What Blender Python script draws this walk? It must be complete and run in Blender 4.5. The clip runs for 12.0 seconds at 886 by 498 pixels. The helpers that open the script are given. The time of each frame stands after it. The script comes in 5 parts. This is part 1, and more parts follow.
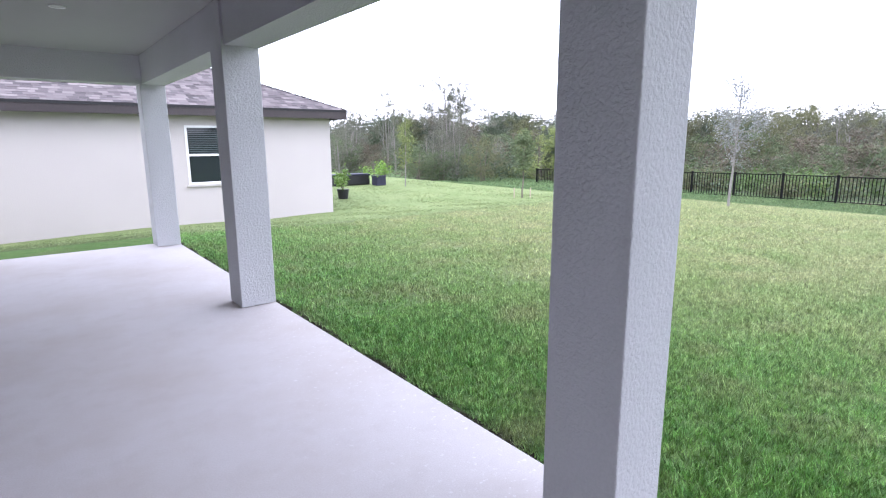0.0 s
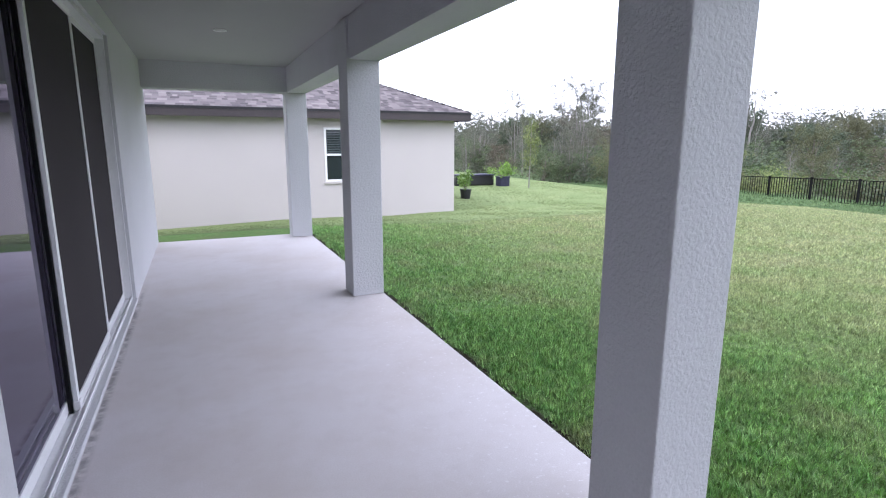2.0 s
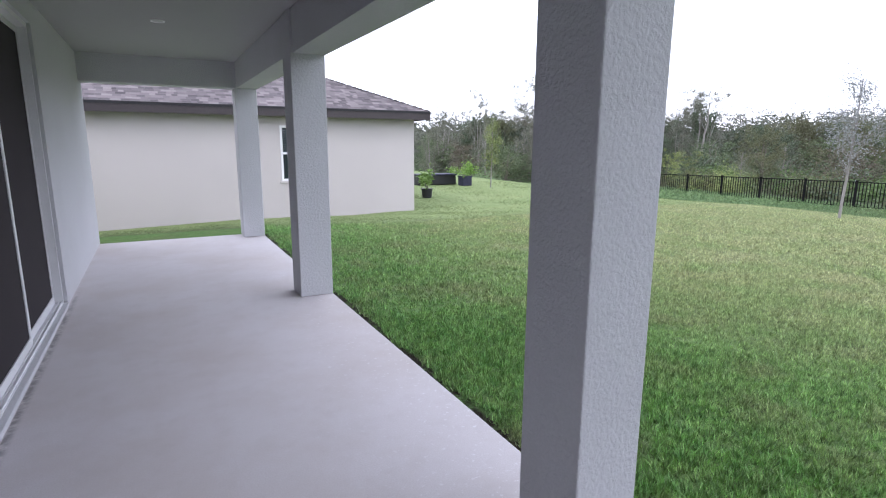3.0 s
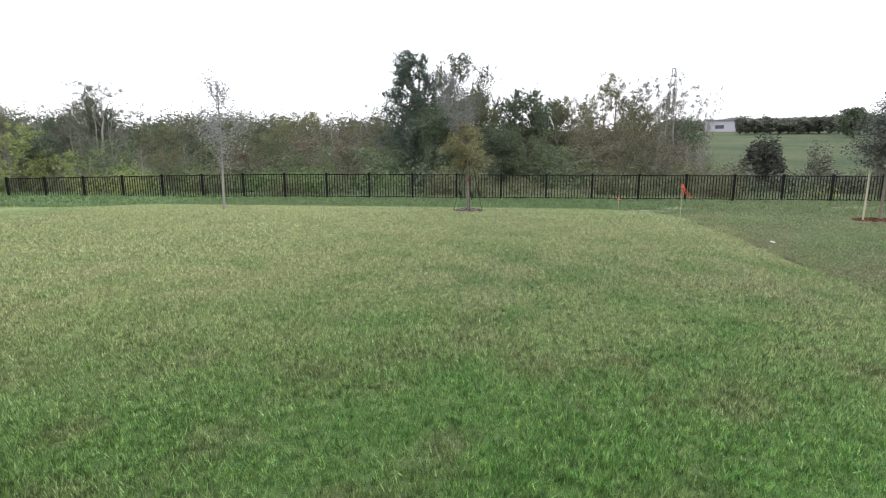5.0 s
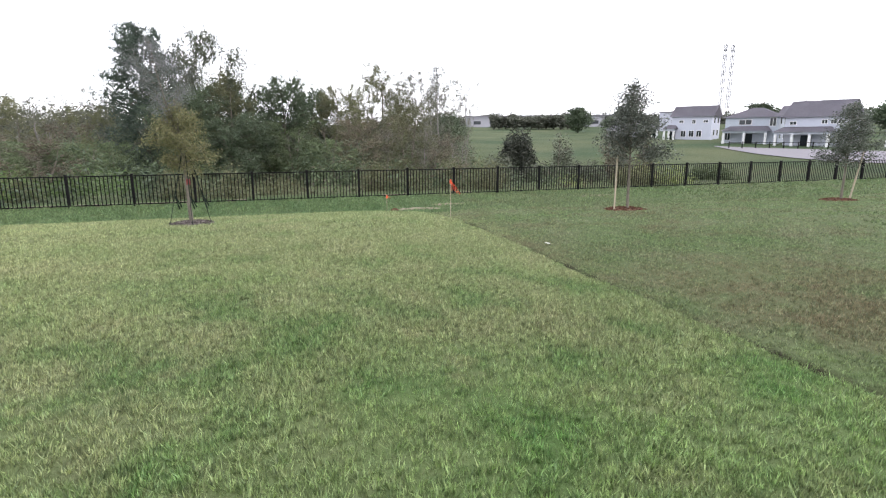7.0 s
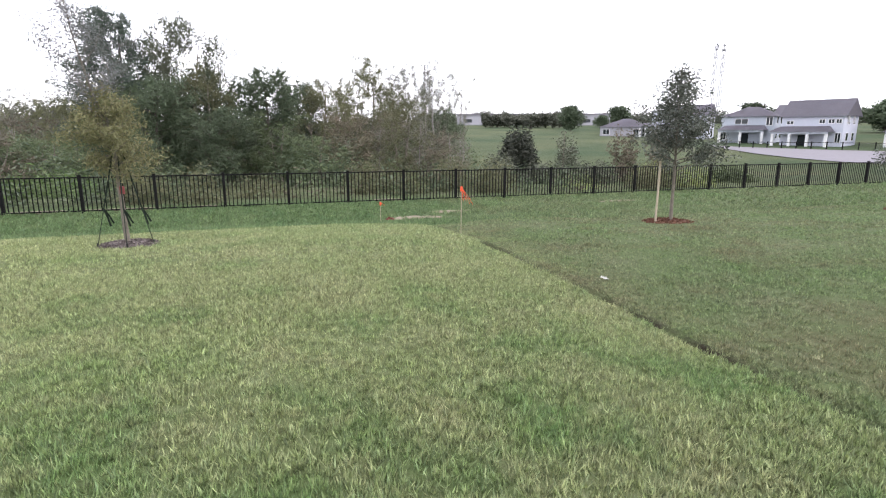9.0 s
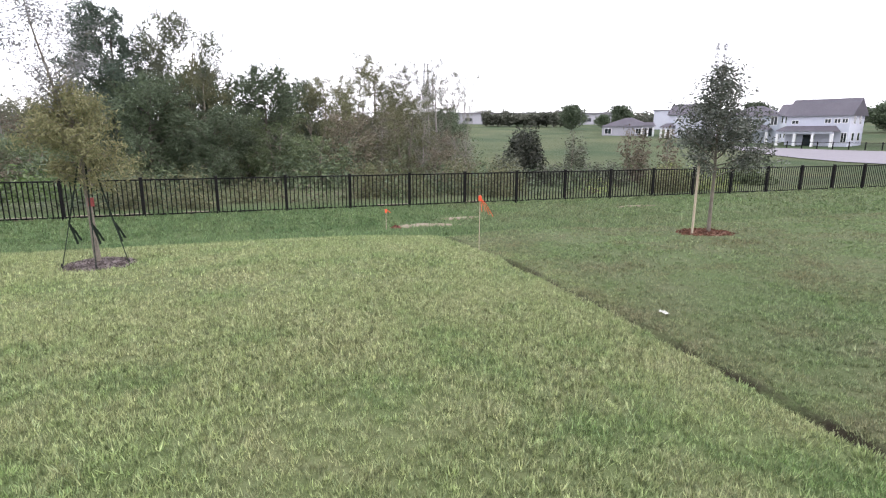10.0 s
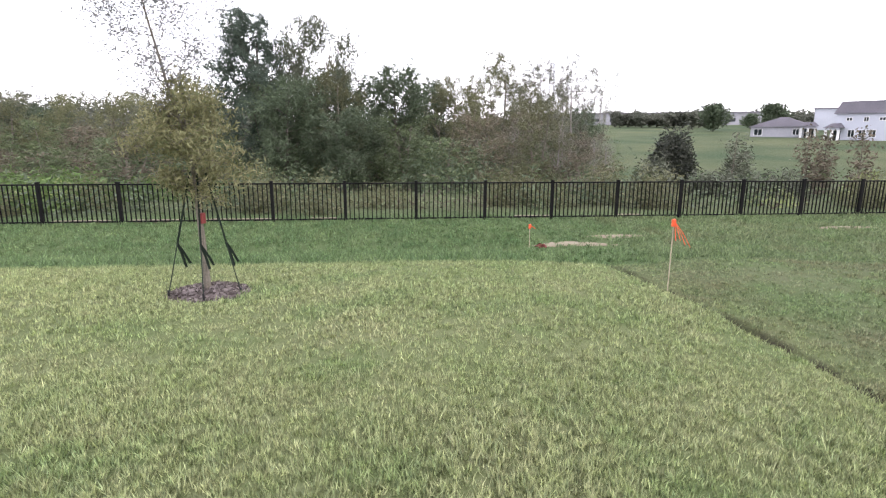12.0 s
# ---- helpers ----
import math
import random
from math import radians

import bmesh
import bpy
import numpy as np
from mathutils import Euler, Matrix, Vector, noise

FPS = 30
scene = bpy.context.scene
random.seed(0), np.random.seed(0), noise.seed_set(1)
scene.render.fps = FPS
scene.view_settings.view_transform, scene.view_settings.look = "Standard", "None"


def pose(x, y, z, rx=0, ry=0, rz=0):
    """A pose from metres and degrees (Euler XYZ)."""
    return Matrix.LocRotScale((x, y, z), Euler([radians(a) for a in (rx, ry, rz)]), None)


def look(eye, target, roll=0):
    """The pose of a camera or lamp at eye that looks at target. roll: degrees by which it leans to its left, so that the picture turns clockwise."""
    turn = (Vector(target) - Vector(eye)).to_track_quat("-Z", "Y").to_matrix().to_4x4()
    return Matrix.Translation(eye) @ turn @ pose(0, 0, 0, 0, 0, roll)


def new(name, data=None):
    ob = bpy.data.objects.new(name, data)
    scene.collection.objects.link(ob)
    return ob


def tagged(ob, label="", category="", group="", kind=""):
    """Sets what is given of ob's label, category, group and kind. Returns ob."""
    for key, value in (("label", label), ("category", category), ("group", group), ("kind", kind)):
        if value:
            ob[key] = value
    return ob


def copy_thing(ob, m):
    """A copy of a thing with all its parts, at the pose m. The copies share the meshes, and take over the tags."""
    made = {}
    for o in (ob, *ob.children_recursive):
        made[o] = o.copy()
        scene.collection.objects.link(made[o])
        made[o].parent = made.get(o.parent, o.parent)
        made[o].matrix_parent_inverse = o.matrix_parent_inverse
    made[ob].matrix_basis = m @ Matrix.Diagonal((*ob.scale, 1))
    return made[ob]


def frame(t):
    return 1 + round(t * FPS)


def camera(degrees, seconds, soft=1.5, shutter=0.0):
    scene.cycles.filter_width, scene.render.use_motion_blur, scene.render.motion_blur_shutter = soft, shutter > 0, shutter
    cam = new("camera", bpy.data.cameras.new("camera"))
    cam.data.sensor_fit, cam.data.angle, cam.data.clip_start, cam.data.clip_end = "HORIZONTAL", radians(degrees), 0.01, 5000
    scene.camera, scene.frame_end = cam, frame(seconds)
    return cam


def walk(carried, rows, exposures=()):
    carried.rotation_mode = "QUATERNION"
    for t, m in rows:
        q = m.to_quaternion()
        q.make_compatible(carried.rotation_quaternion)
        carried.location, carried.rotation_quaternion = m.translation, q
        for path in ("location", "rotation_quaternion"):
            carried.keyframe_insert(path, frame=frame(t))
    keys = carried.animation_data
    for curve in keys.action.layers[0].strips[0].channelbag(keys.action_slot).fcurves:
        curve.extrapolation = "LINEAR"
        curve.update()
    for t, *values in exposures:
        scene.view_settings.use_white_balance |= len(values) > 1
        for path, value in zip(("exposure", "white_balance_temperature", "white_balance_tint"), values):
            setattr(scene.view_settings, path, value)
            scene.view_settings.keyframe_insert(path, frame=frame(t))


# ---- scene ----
cam = camera(79.0, 12.0, soft=1.15)
PATH = [
    (0, (-0.118, -0.309, 1.564), (1.086, 1.24, 1.173), -0.3),
    (0.5, (-0.118, -0.42, 1.58), (0.963, 1.217, 1.191), -0.1),
    (1, (-0.089, -0.517, 1.609), (0.922, 1.164, 1.219), -0.1),
    (1.5, (-0.044, -0.577, 1.62), (0.847, 1.171, 1.229), -0.1),
    (2, (-0.001, -0.607, 1.614), (0.806, 1.181, 1.224), 0.1),
    (2.5, (0.059, -0.604, 1.604), (0.856, 1.188, 1.211), 0.0),
    (2.7, (0.088, -0.611, 1.596), (0.895, 1.176, 1.204), 0.1),
    (4.3, (0.853, -0.611, 1.542), (4.444, 0.975, 0.779), 0.18),
    (4.5, (0.934, -0.666, 1.544), (4.642, 0.627, 0.784), 0.2),
    (5, (1.495, -0.807, 1.531), (3.446, -0.601, 1.142), -0.1),
    (5.5, (2.155, -1.067, 1.449), (4.108, -1.247, 1.058), -0.3),
    (6, (2.802, -1.276, 1.421), (4.722, -1.672, 1.023), -0.1),
    (6.5, (3.469, -1.454, 1.396), (5.357, -1.977, 0.993), -0.2),
    (7, (4.101, -1.652, 1.432), (5.972, -2.228, 1.023), -0.1),
    (7.2, (4.378, -1.718, 1.429), (6.247, -2.301, 1.023), -0.2),
    (8.8, (6.383, -1.999, 1.375), (8.243, -2.611, 0.966), 0.0),
    (9, (6.566, -2.043, 1.401), (8.425, -2.654, 0.985), 0.2),
    (9.5, (7.167, -2.133, 1.428), (9.025, -2.744, 1.008), 0.3),
    (10, (7.757, -2.138, 1.458), (9.614, -2.751, 1.038), 0.3),
    (10.5, (8.332, -2.203, 1.436), (10.192, -2.803, 1.012), 0.4),
    (11, (8.882, -2.154, 1.448), (10.756, -2.71, 1.025), 0.4),
    (11.5, (9.355, -2.111, 1.464), (11.256, -2.566, 1.042), 0.4),
    (12, (9.753, -2.014, 1.473), (11.699, -2.206, 1.055), 0.3),
]
# the clip's camera opens up under the porch and again on the bright lawn
EXPOSE = [(0.0, 1.04, 5750, 20), (2.5, 0.63, 5750, 19), (2.7, 0.58, 5750, 19), (4.3, 0.27, 6350, 14), (7.0, 0.37, 6350, 15), (9.5, 0.47, 6350, 18), (12.0, 0.58, 6400, 19)]
walk(cam, [(t, look(eye, target, roll)) for t, eye, target, roll in PATH], EXPOSE)

# ---------------------------------------------------------------- light
world = bpy.data.worlds.new("world")
scene.world = world
world.use_nodes = True
wn = world.node_tree
sky = wn.nodes.new("ShaderNodeTexSky")
sky.sky_type, sky.sun_disc = "NISHITA", False
SUN_EL, SUN_AZ = radians(36), radians(242)
sky.sun_elevation, sky.sun_rotation = SUN_EL, SUN_AZ
sky.dust_density = 3.0
cloud = wn.nodes.new("ShaderNodeMix")
cloud.data_type = "RGBA"
cloud.inputs[0].default_value = 0.78
cloud.inputs[7].default_value = (16.5, 16.7, 17.1, 1)
wn.links.new(sky.outputs[0], cloud.inputs[6])
wn.links.new(cloud.outputs[2], wn.nodes["Background"].inputs[0])
wn.nodes["Background"].inputs[1].default_value = 0.12

sun = new("sun", bpy.data.lights.new("sun", "SUN"))
sun.data.energy, sun.data.angle, sun.data.color = 0.65, radians(22), (1.0, 0.95, 0.88)
sun.matrix_world = look((0, 0, 40), (40 * math.tan(radians(90) - SUN_EL) * -math.sin(SUN_AZ), 40 * math.tan(radians(90) - SUN_EL) * -math.cos(SUN_AZ), 0))


# ---------------------------------------------------------------- materials
def nodes(name):
    m = bpy.data.materials.new(name)
    m.use_nodes = True
    return m, m.node_tree, m.node_tree.nodes["Principled BSDF"]


def mixed(nt, fac, a, b):
    """A colour mix; a and b are colours or sockets."""
    n = nt.nodes.new("ShaderNodeMix")
    n.data_type = "RGBA"
    for k, v in ((0, fac), (6, a), (7, b)):
        if isinstance(v, bpy.types.NodeSocket):
            nt.links.new(v, n.inputs[k])
        else:
            n.inputs[k].default_value = (*v, 1) if isinstance(v, tuple) else v
    return n.outputs[2]


def where(nt, scale=(1, 1, 1)):
    g = nt.nodes.new("ShaderNodeNewGeometry")
    m = nt.nodes.new("ShaderNodeMapping")
    m.inputs["Scale"].default_value = scale
    nt.links.new(g.outputs["Position"], m.inputs["Vector"])
    return m.outputs[0]


def noisy(nt, scale, detail=4, lo=0.35, hi=0.65, stretch=(1, 1, 1), rough=0.55):
    n = nt.nodes.new("ShaderNodeTexNoise")
    n.inputs["Scale"].default_value, n.inputs["Detail"].default_value, n.inputs["Roughness"].default_value = scale, detail, rough
    nt.links.new(where(nt, stretch), n.inputs["Vector"])
    r = nt.nodes.new("ShaderNodeMapRange")
    r.inputs[1].default_value, r.inputs[2].default_value = lo, hi
    nt.links.new(n.outputs[0], r.inputs[0])
    return r.outputs[0]


def along(nt, axis, a, b):
    """0 to 1 as the world coordinate goes from a to b."""
    g = nt.nodes.new("ShaderNodeNewGeometry")
    s = nt.nodes.new("ShaderNodeSeparateXYZ")
    nt.links.new(g.outputs["Position"], s.inputs[0])
    r = nt.nodes.new("ShaderNodeMapRange")
    r.inputs[1].default_value, r.inputs[2].default_value = a, b
    nt.links.new(s.outputs[axis], r.inputs[0])
    return r.outputs[0]


def times(nt, a, b, op="MULTIPLY"):
    n = nt.nodes.new("ShaderNodeMath")
    n.operation, n.use_clamp = op, True
    for k, v in ((0, a), (1, b)):
        if isinstance(v, bpy.types.NodeSocket):
            nt.links.new(v, n.inputs[k])
        else:
            n.inputs[k].default_value = v
    return n.outputs[0]


def bumped(nt, bsdf, height, strength, distance):
    b = nt.nodes.new("ShaderNodeBump")
    b.inputs["Strength"].default_value, b.inputs["Distance"].default_value = strength, distance
    nt.links.new(height, b.inputs["Height"])
    nt.links.new(b.outputs[0], bsdf.inputs["Normal"])


def surface(name, base, second, stain, rough=0.8, grain=60, patch=0.8, bump=0.3, depth=0.004, metal=0.0, bump_scale=None, gloss=0.4, flat=(0.2, 0.8)):
    """Two scales of colour change, grain and a fine relief."""
    m, nt, b = nodes(name)
    c = mixed(nt, noisy(nt, grain, 3), base, second)
    c = mixed(nt, times(nt, noisy(nt, patch, 5, 0.45, 0.75), 0.55), c, stain)
    nt.links.new(c, b.inputs["Base Color"])
    b.inputs["Roughness"].default_value, b.inputs["Metallic"].default_value = rough, metal
    b.inputs["Specular IOR Level"].default_value = gloss
    if bump:
        bumped(nt, b, noisy(nt, bump_scale or grain, 4, *flat), bump, depth)
    return m


def by_random(name, colours, rough=0.7, island=True, patch=None, spec=0.3, thin=0.0):
    """Colour by a random value for each island of the mesh (or each object)."""
    m, nt, b = nodes(name)
    src = nt.nodes.new("ShaderNodeNewGeometry" if island else "ShaderNodeObjectInfo")
    ramp = nt.nodes.new("ShaderNodeValToRGB")
    while len(ramp.color_ramp.elements) < len(colours):
        ramp.color_ramp.elements.new(0.5)
    for k, e in enumerate(ramp.color_ramp.elements):
        e.position, e.color = k / (len(colours) - 1), (*colours[k], 1)
    nt.links.new(src.outputs["Random Per Island" if island else "Random"], ramp.inputs[0])
    c = ramp.outputs[0]
    if patch:
        c = mixed(nt, times(nt, noisy(nt, patch[1], 3, 0.4, 0.62), patch[2]), c, patch[0])
    if thin:
        info, span, vary = nt.nodes.new("ShaderNodeObjectInfo"), nt.nodes.new("ShaderNodeMapRange"), nt.nodes.new("ShaderNodeVectorMath")
        span.inputs[3].default_value, span.inputs[4].default_value, vary.operation = 0.78, 1.22, "SCALE"
        nt.links.new(info.outputs["Random"], span.inputs[0])
        nt.links.new(c, vary.inputs[0])
        nt.links.new(span.outputs[0], vary.inputs["Scale"])
        c = vary.outputs[0]
    nt.links.new(c, b.inputs["Base Color"])
    b.inputs["Roughness"].default_value, b.inputs["Specular IOR Level"].default_value = rough, spec
    if thin:
        t = nt.nodes.new("ShaderNodeBsdfTranslucent")
        nt.links.new(c, t.inputs[0])
        mix = nt.nodes.new("ShaderNodeMixShader")
        mix.inputs[0].default_value = thin
        nt.links.new(b.outputs[0], mix.inputs[1])
        nt.links.new(t.outputs[0], mix.inputs[2])
        nt.links.new(mix.outputs[0], nt.nodes["Material Output"].inputs[0])
    return m


STUCCO = surface("painted stucco", (0.55, 0.55, 0.565), (0.52, 0.52, 0.535), (0.48, 0.48, 0.49), 0.85, 90, 1.1, 0.42, 0.005, bump_scale=52, flat=(0.42, 0.58))
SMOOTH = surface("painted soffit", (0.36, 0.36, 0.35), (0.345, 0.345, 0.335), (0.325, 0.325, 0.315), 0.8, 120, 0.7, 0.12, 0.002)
NEIGHBOR_WALL = surface("cream stucco", (0.50, 0.465, 0.455), (0.475, 0.44, 0.43), (0.44, 0.41, 0.40), 0.85, 50, 0.5, 0.4, 0.006)
WHITE = surface("white vinyl", (0.74, 0.74, 0.75), (0.70, 0.70, 0.71), (0.66, 0.66, 0.66), 0.4, 80, 2.0, 0.05, 0.001)
FASCIA = surface("brown metal fascia", (0.05, 0.04, 0.042), (0.04, 0.033, 0.035), (0.06, 0.05, 0.05), 0.55, 40, 1.2, 0.1, 0.002)
SHINGLE = by_random("asphalt shingles", [(0.07, 0.062, 0.066), (0.14, 0.12, 0.126), (0.25, 0.22, 0.22), (0.10, 0.088, 0.096)], 0.9, patch=((0.19, 0.165, 0.17), 2.0, 0.15))
# blue and lavender shift in FAR_ROOF and FAR_WHITE paints in distance haze
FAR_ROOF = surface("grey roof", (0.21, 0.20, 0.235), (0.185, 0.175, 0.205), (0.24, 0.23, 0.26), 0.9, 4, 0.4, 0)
FAR_WHITE = surface("haze-tinted white siding", (0.51, 0.53, 0.61), (0.48, 0.50, 0.58), (0.46, 0.48, 0.55), 0.8, 3, 0.3, 0)
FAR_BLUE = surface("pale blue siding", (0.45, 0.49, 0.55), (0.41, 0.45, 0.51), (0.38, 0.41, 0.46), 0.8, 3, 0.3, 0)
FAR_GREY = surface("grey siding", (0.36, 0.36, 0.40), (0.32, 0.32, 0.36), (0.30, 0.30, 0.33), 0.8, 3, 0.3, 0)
BLACK_METAL = surface("black powder-coated aluminium", (0.006, 0.006, 0.007), (0.009, 0.009, 0.009), (0.014, 0.014, 0.014), 0.7, 60, 1.5, 0.05, 0.001, gloss=0.1)
DARK_PLASTIC = surface("black plastic", (0.014, 0.014, 0.016), (0.02, 0.02, 0.022), (0.03, 0.03, 0.03), 0.55, 30, 2.0, 0.1, 0.002)
NAVY = surface("navy tarpaulin", (0.02, 0.02, 0.045), (0.026, 0.026, 0.055), (0.035, 0.035, 0.06), 0.6, 8, 2.0, 0.5, 0.02)
BARK = surface("grey bark", (0.18, 0.16, 0.13), (0.12, 0.105, 0.085), (0.23, 0.21, 0.175), 0.9, 50, 6, 0.6, 0.01)
DARK_BARK = surface("dark bark", (0.10, 0.085, 0.072), (0.06, 0.052, 0.045), (0.16, 0.145, 0.13), 0.9, 20, 3, 0.6, 0.02)
LATH = surface("weathered pine lath", (0.42, 0.36, 0.27), (0.36, 0.31, 0.23), (0.46, 0.41, 0.33), 0.8, 40, 5, 0.2, 0.002)
ORANGE = surface("orange flagging ribbon", (0.85, 0.13, 0.05), (0.78, 0.11, 0.04), (0.9, 0.2, 0.1), 0.5, 20, 8, 0.1, 0.002)
RED = surface("red marking", (0.20, 0.035, 0.032), (0.16, 0.03, 0.028), (0.24, 0.05, 0.045), 0.6, 30, 8, 0.1, 0.002)
STRAP = surface("dark green webbing strap", (0.012, 0.022, 0.016), (0.016, 0.028, 0.02), (0.02, 0.03, 0.024), 0.8, 200, 8, 0.1, 0.001)
PAPER = surface("crumpled white paper", (0.78, 0.78, 0.76), (0.74, 0.74, 0.72), (0.6, 0.6, 0.58), 0.8, 40, 10, 0.2, 0.003)
GREY_MULCH = by_random("grey bark chips", [(0.06, 0.05, 0.048), (0.13, 0.11, 0.105), (0.22, 0.19, 0.185), (0.10, 0.08, 0.08)], 0.9)
RED_MULCH = by_random("red-brown bark chips", [(0.10, 0.045, 0.03), (0.16, 0.07, 0.045), (0.07, 0.035, 0.025), (0.20, 0.10, 0.06)], 0.9)
SAND = surface("pale bare sand", (0.26, 0.22, 0.165), (0.20, 0.165, 0.12), (0.17, 0.17, 0.10), 0.95, 25, 2, 0.4, 0.01)
GRAVEL = surface("pale grey gravel", (0.21, 0.20, 0.22), (0.19, 0.18, 0.20), (0.17, 0.16, 0.17), 0.95, 2, 0.08, 0)
STEEL = surface("galvanized steel", (0.20, 0.205, 0.22), (0.17, 0.175, 0.19), (0.15, 0.15, 0.165), 0.6, 2, 0.2, 0, metal=0.3)
DARK_BLIND = surface("shaded grey blind", (0.10, 0.12, 0.13), (0.085, 0.10, 0.11), (0.12, 0.13, 0.14), 0.6, 40, 2, 0)
LENS = surface("frosted lens", (0.5, 0.5, 0.5), (0.48, 0.48, 0.48), (0.45, 0.45, 0.45), 0.4, 40, 3, 0)
SCREEN = surface("charcoal insect screen", (0.016, 0.012, 0.014), (0.021, 0.016, 0.018), (0.026, 0.020, 0.022), 0.9, 260, 1.2, 0.15, 0.001)

CONCRETE, _nt, _b = nodes("broom-finished concrete")
_c = mixed(_nt, noisy(_nt, 130, 3), (0.61, 0.58, 0.585), (0.55, 0.515, 0.515))
_c = mixed(_nt, times(_nt, noisy(_nt, 0.8, 6, 0.42, 0.66, rough=0.65), 0.75), _c, (0.50, 0.45, 0.425))
_c = mixed(_nt, times(_nt, noisy(_nt, 6, 5, 0.52, 0.75), 0.35), _c, (0.48, 0.44, 0.43))
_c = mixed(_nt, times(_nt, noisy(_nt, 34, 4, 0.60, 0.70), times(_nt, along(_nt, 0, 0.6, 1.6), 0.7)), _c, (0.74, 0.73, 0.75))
_seam = times(_nt, times(_nt, along(_nt, 0, -0.672, -0.668), along(_nt, 0, -0.615, -0.65)), times(_nt, noisy(_nt, 16, 5, 0.36, 0.6), along(_nt, 1, 6.4, 5.2)))
_c = mixed(_nt, times(_nt, _seam, 0.6), _c, (0.09, 0.08, 0.085))
_nt.links.new(_c, _b.inputs["Base Color"])
_b.inputs["Roughness"].default_value = 0.8
bumped(_nt, _b, noisy(_nt, 110, 4, 0.2, 0.8), 0.2, 0.002)

GLASS, _nt, _b = nodes("dark reflective glass")
_b.inputs["Base Color"].default_value = (0.03, 0.026, 0.04, 1)
_b.inputs["Roughness"].default_value, _b.inputs["IOR"].default_value = 0.03, 2.5
_b.inputs["Specular Tint"].default_value = (0.78, 0.71, 1.0, 1)
WINDOW_GLASS, _nt, _b = nodes("window glass")
_b.inputs["Base Color"].default_value = (0.02, 0.026, 0.03, 1)
_b.inputs["Roughness"].default_value, _b.inputs["IOR"].default_value = 0.05, 1.5


EDGE_Y = -5.34


def lawn_colour(nt):
    """Mown lawn: lush by the patio and lightened there against the house's shade, strawy further out, duller on the lot
    next door.
    """
    straw = mixed(nt, noisy(nt, 11, 4, 0.35, 0.7), (0.28, 0.315, 0.15), (0.39, 0.395, 0.235))
    green = mixed(nt, noisy(nt, 13, 4), (0.175, 0.27, 0.095), (0.265, 0.36, 0.145))
    c = mixed(nt, noisy(nt, 0.45, 7, 0.36, 0.66, rough=0.65), green, straw)
    c = mixed(nt, times(nt, noisy(nt, 1.3, 6, 0.50, 0.62), 0.9), c, (0.095, 0.225, 0.06))
    c = mixed(nt, times(nt, noisy(nt, 2.6, 5, 0.53, 0.70), 0.6), c, (0.42, 0.40, 0.225))
    # lush green, with extra brightness painted in where the house shades the lawn
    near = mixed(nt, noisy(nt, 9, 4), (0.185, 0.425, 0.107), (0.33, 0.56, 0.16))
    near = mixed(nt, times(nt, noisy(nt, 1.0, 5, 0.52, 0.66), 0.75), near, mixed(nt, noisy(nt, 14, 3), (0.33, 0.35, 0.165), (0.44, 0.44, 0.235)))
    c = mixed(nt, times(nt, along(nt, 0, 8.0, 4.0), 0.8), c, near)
    c = mixed(nt, times(nt, times(nt, along(nt, 1, -0.5, 4.0), along(nt, 0, 2.2, 5.5)), 0.7), c, mixed(nt, noisy(nt, 1.4, 6, 0.36, 0.64), (0.33, 0.43, 0.17), (0.49, 0.49, 0.255)))
    c = mixed(nt, times(nt, along(nt, 0, 5.0, 13.0), 0.5), c, mixed(nt, noisy(nt, 5, 4), (0.325, 0.375, 0.17), (0.415, 0.435, 0.24)))
    dull = mixed(nt, noisy(nt, 0.7, 7, 0.36, 0.66, rough=0.65), (0.185, 0.265, 0.115), (0.255, 0.265, 0.16))
    dull = mixed(nt, times(nt, noisy(nt, 4, 5, 0.5, 0.75), 0.7), dull, (0.185, 0.295, 0.11))
    dull = mixed(nt, times(nt, noisy(nt, 0.9, 6, 0.53, 0.66, rough=0.7), 0.75), dull, (0.205, 0.185, 0.105))
    worn = times(nt, times(nt, along(nt, 0, 6.0, 7.6), along(nt, 0, 10.8, 8.8)), times(nt, along(nt, 1, -5.7, -6.4), along(nt, 1, -9.2, -7.6)))
    verge = times(nt, times(nt, along(nt, 0, 7.5, 9.0), along(nt, 0, 17.6, 16.2)), along(nt, 1, -6.5, -5.7))
    worn = times(nt, worn, times(nt, verge, 0.6), "ADD")
    dull = mixed(nt, times(nt, worn, noisy(nt, 2.2, 6, 0.34, 0.60, rough=0.7)), dull, mixed(nt, noisy(nt, 9, 4), (0.20, 0.17, 0.10), (0.29, 0.265, 0.16)))
    edge = times(nt, along(nt, 1, EDGE_Y + 0.05, EDGE_Y - 0.25), noisy(nt, 1.6, 4, 0.25, 0.55))
    c = mixed(nt, times(nt, edge, along(nt, 1, EDGE_Y - 0.1, EDGE_Y - 0.7), "MAXIMUM"), c, dull)
    c = mixed(nt, along(nt, 1, 10.1, 10.25), c, mixed(nt, noisy(nt, 1.2, 4), (0.24, 0.315, 0.13), (0.30, 0.365, 0.165)))
    swale = times(nt, along(nt, 0, 17.5, 18.1), times(nt, times(nt, along(nt, 1, -8.5, -5.6), 0.55), 0.35, "ADD"))
    return mixed(nt, swale, c, mixed(nt, noisy(nt, 1.6, 5, rough=0.65), (0.085, 0.165, 0.065), (0.16, 0.235, 0.10)))


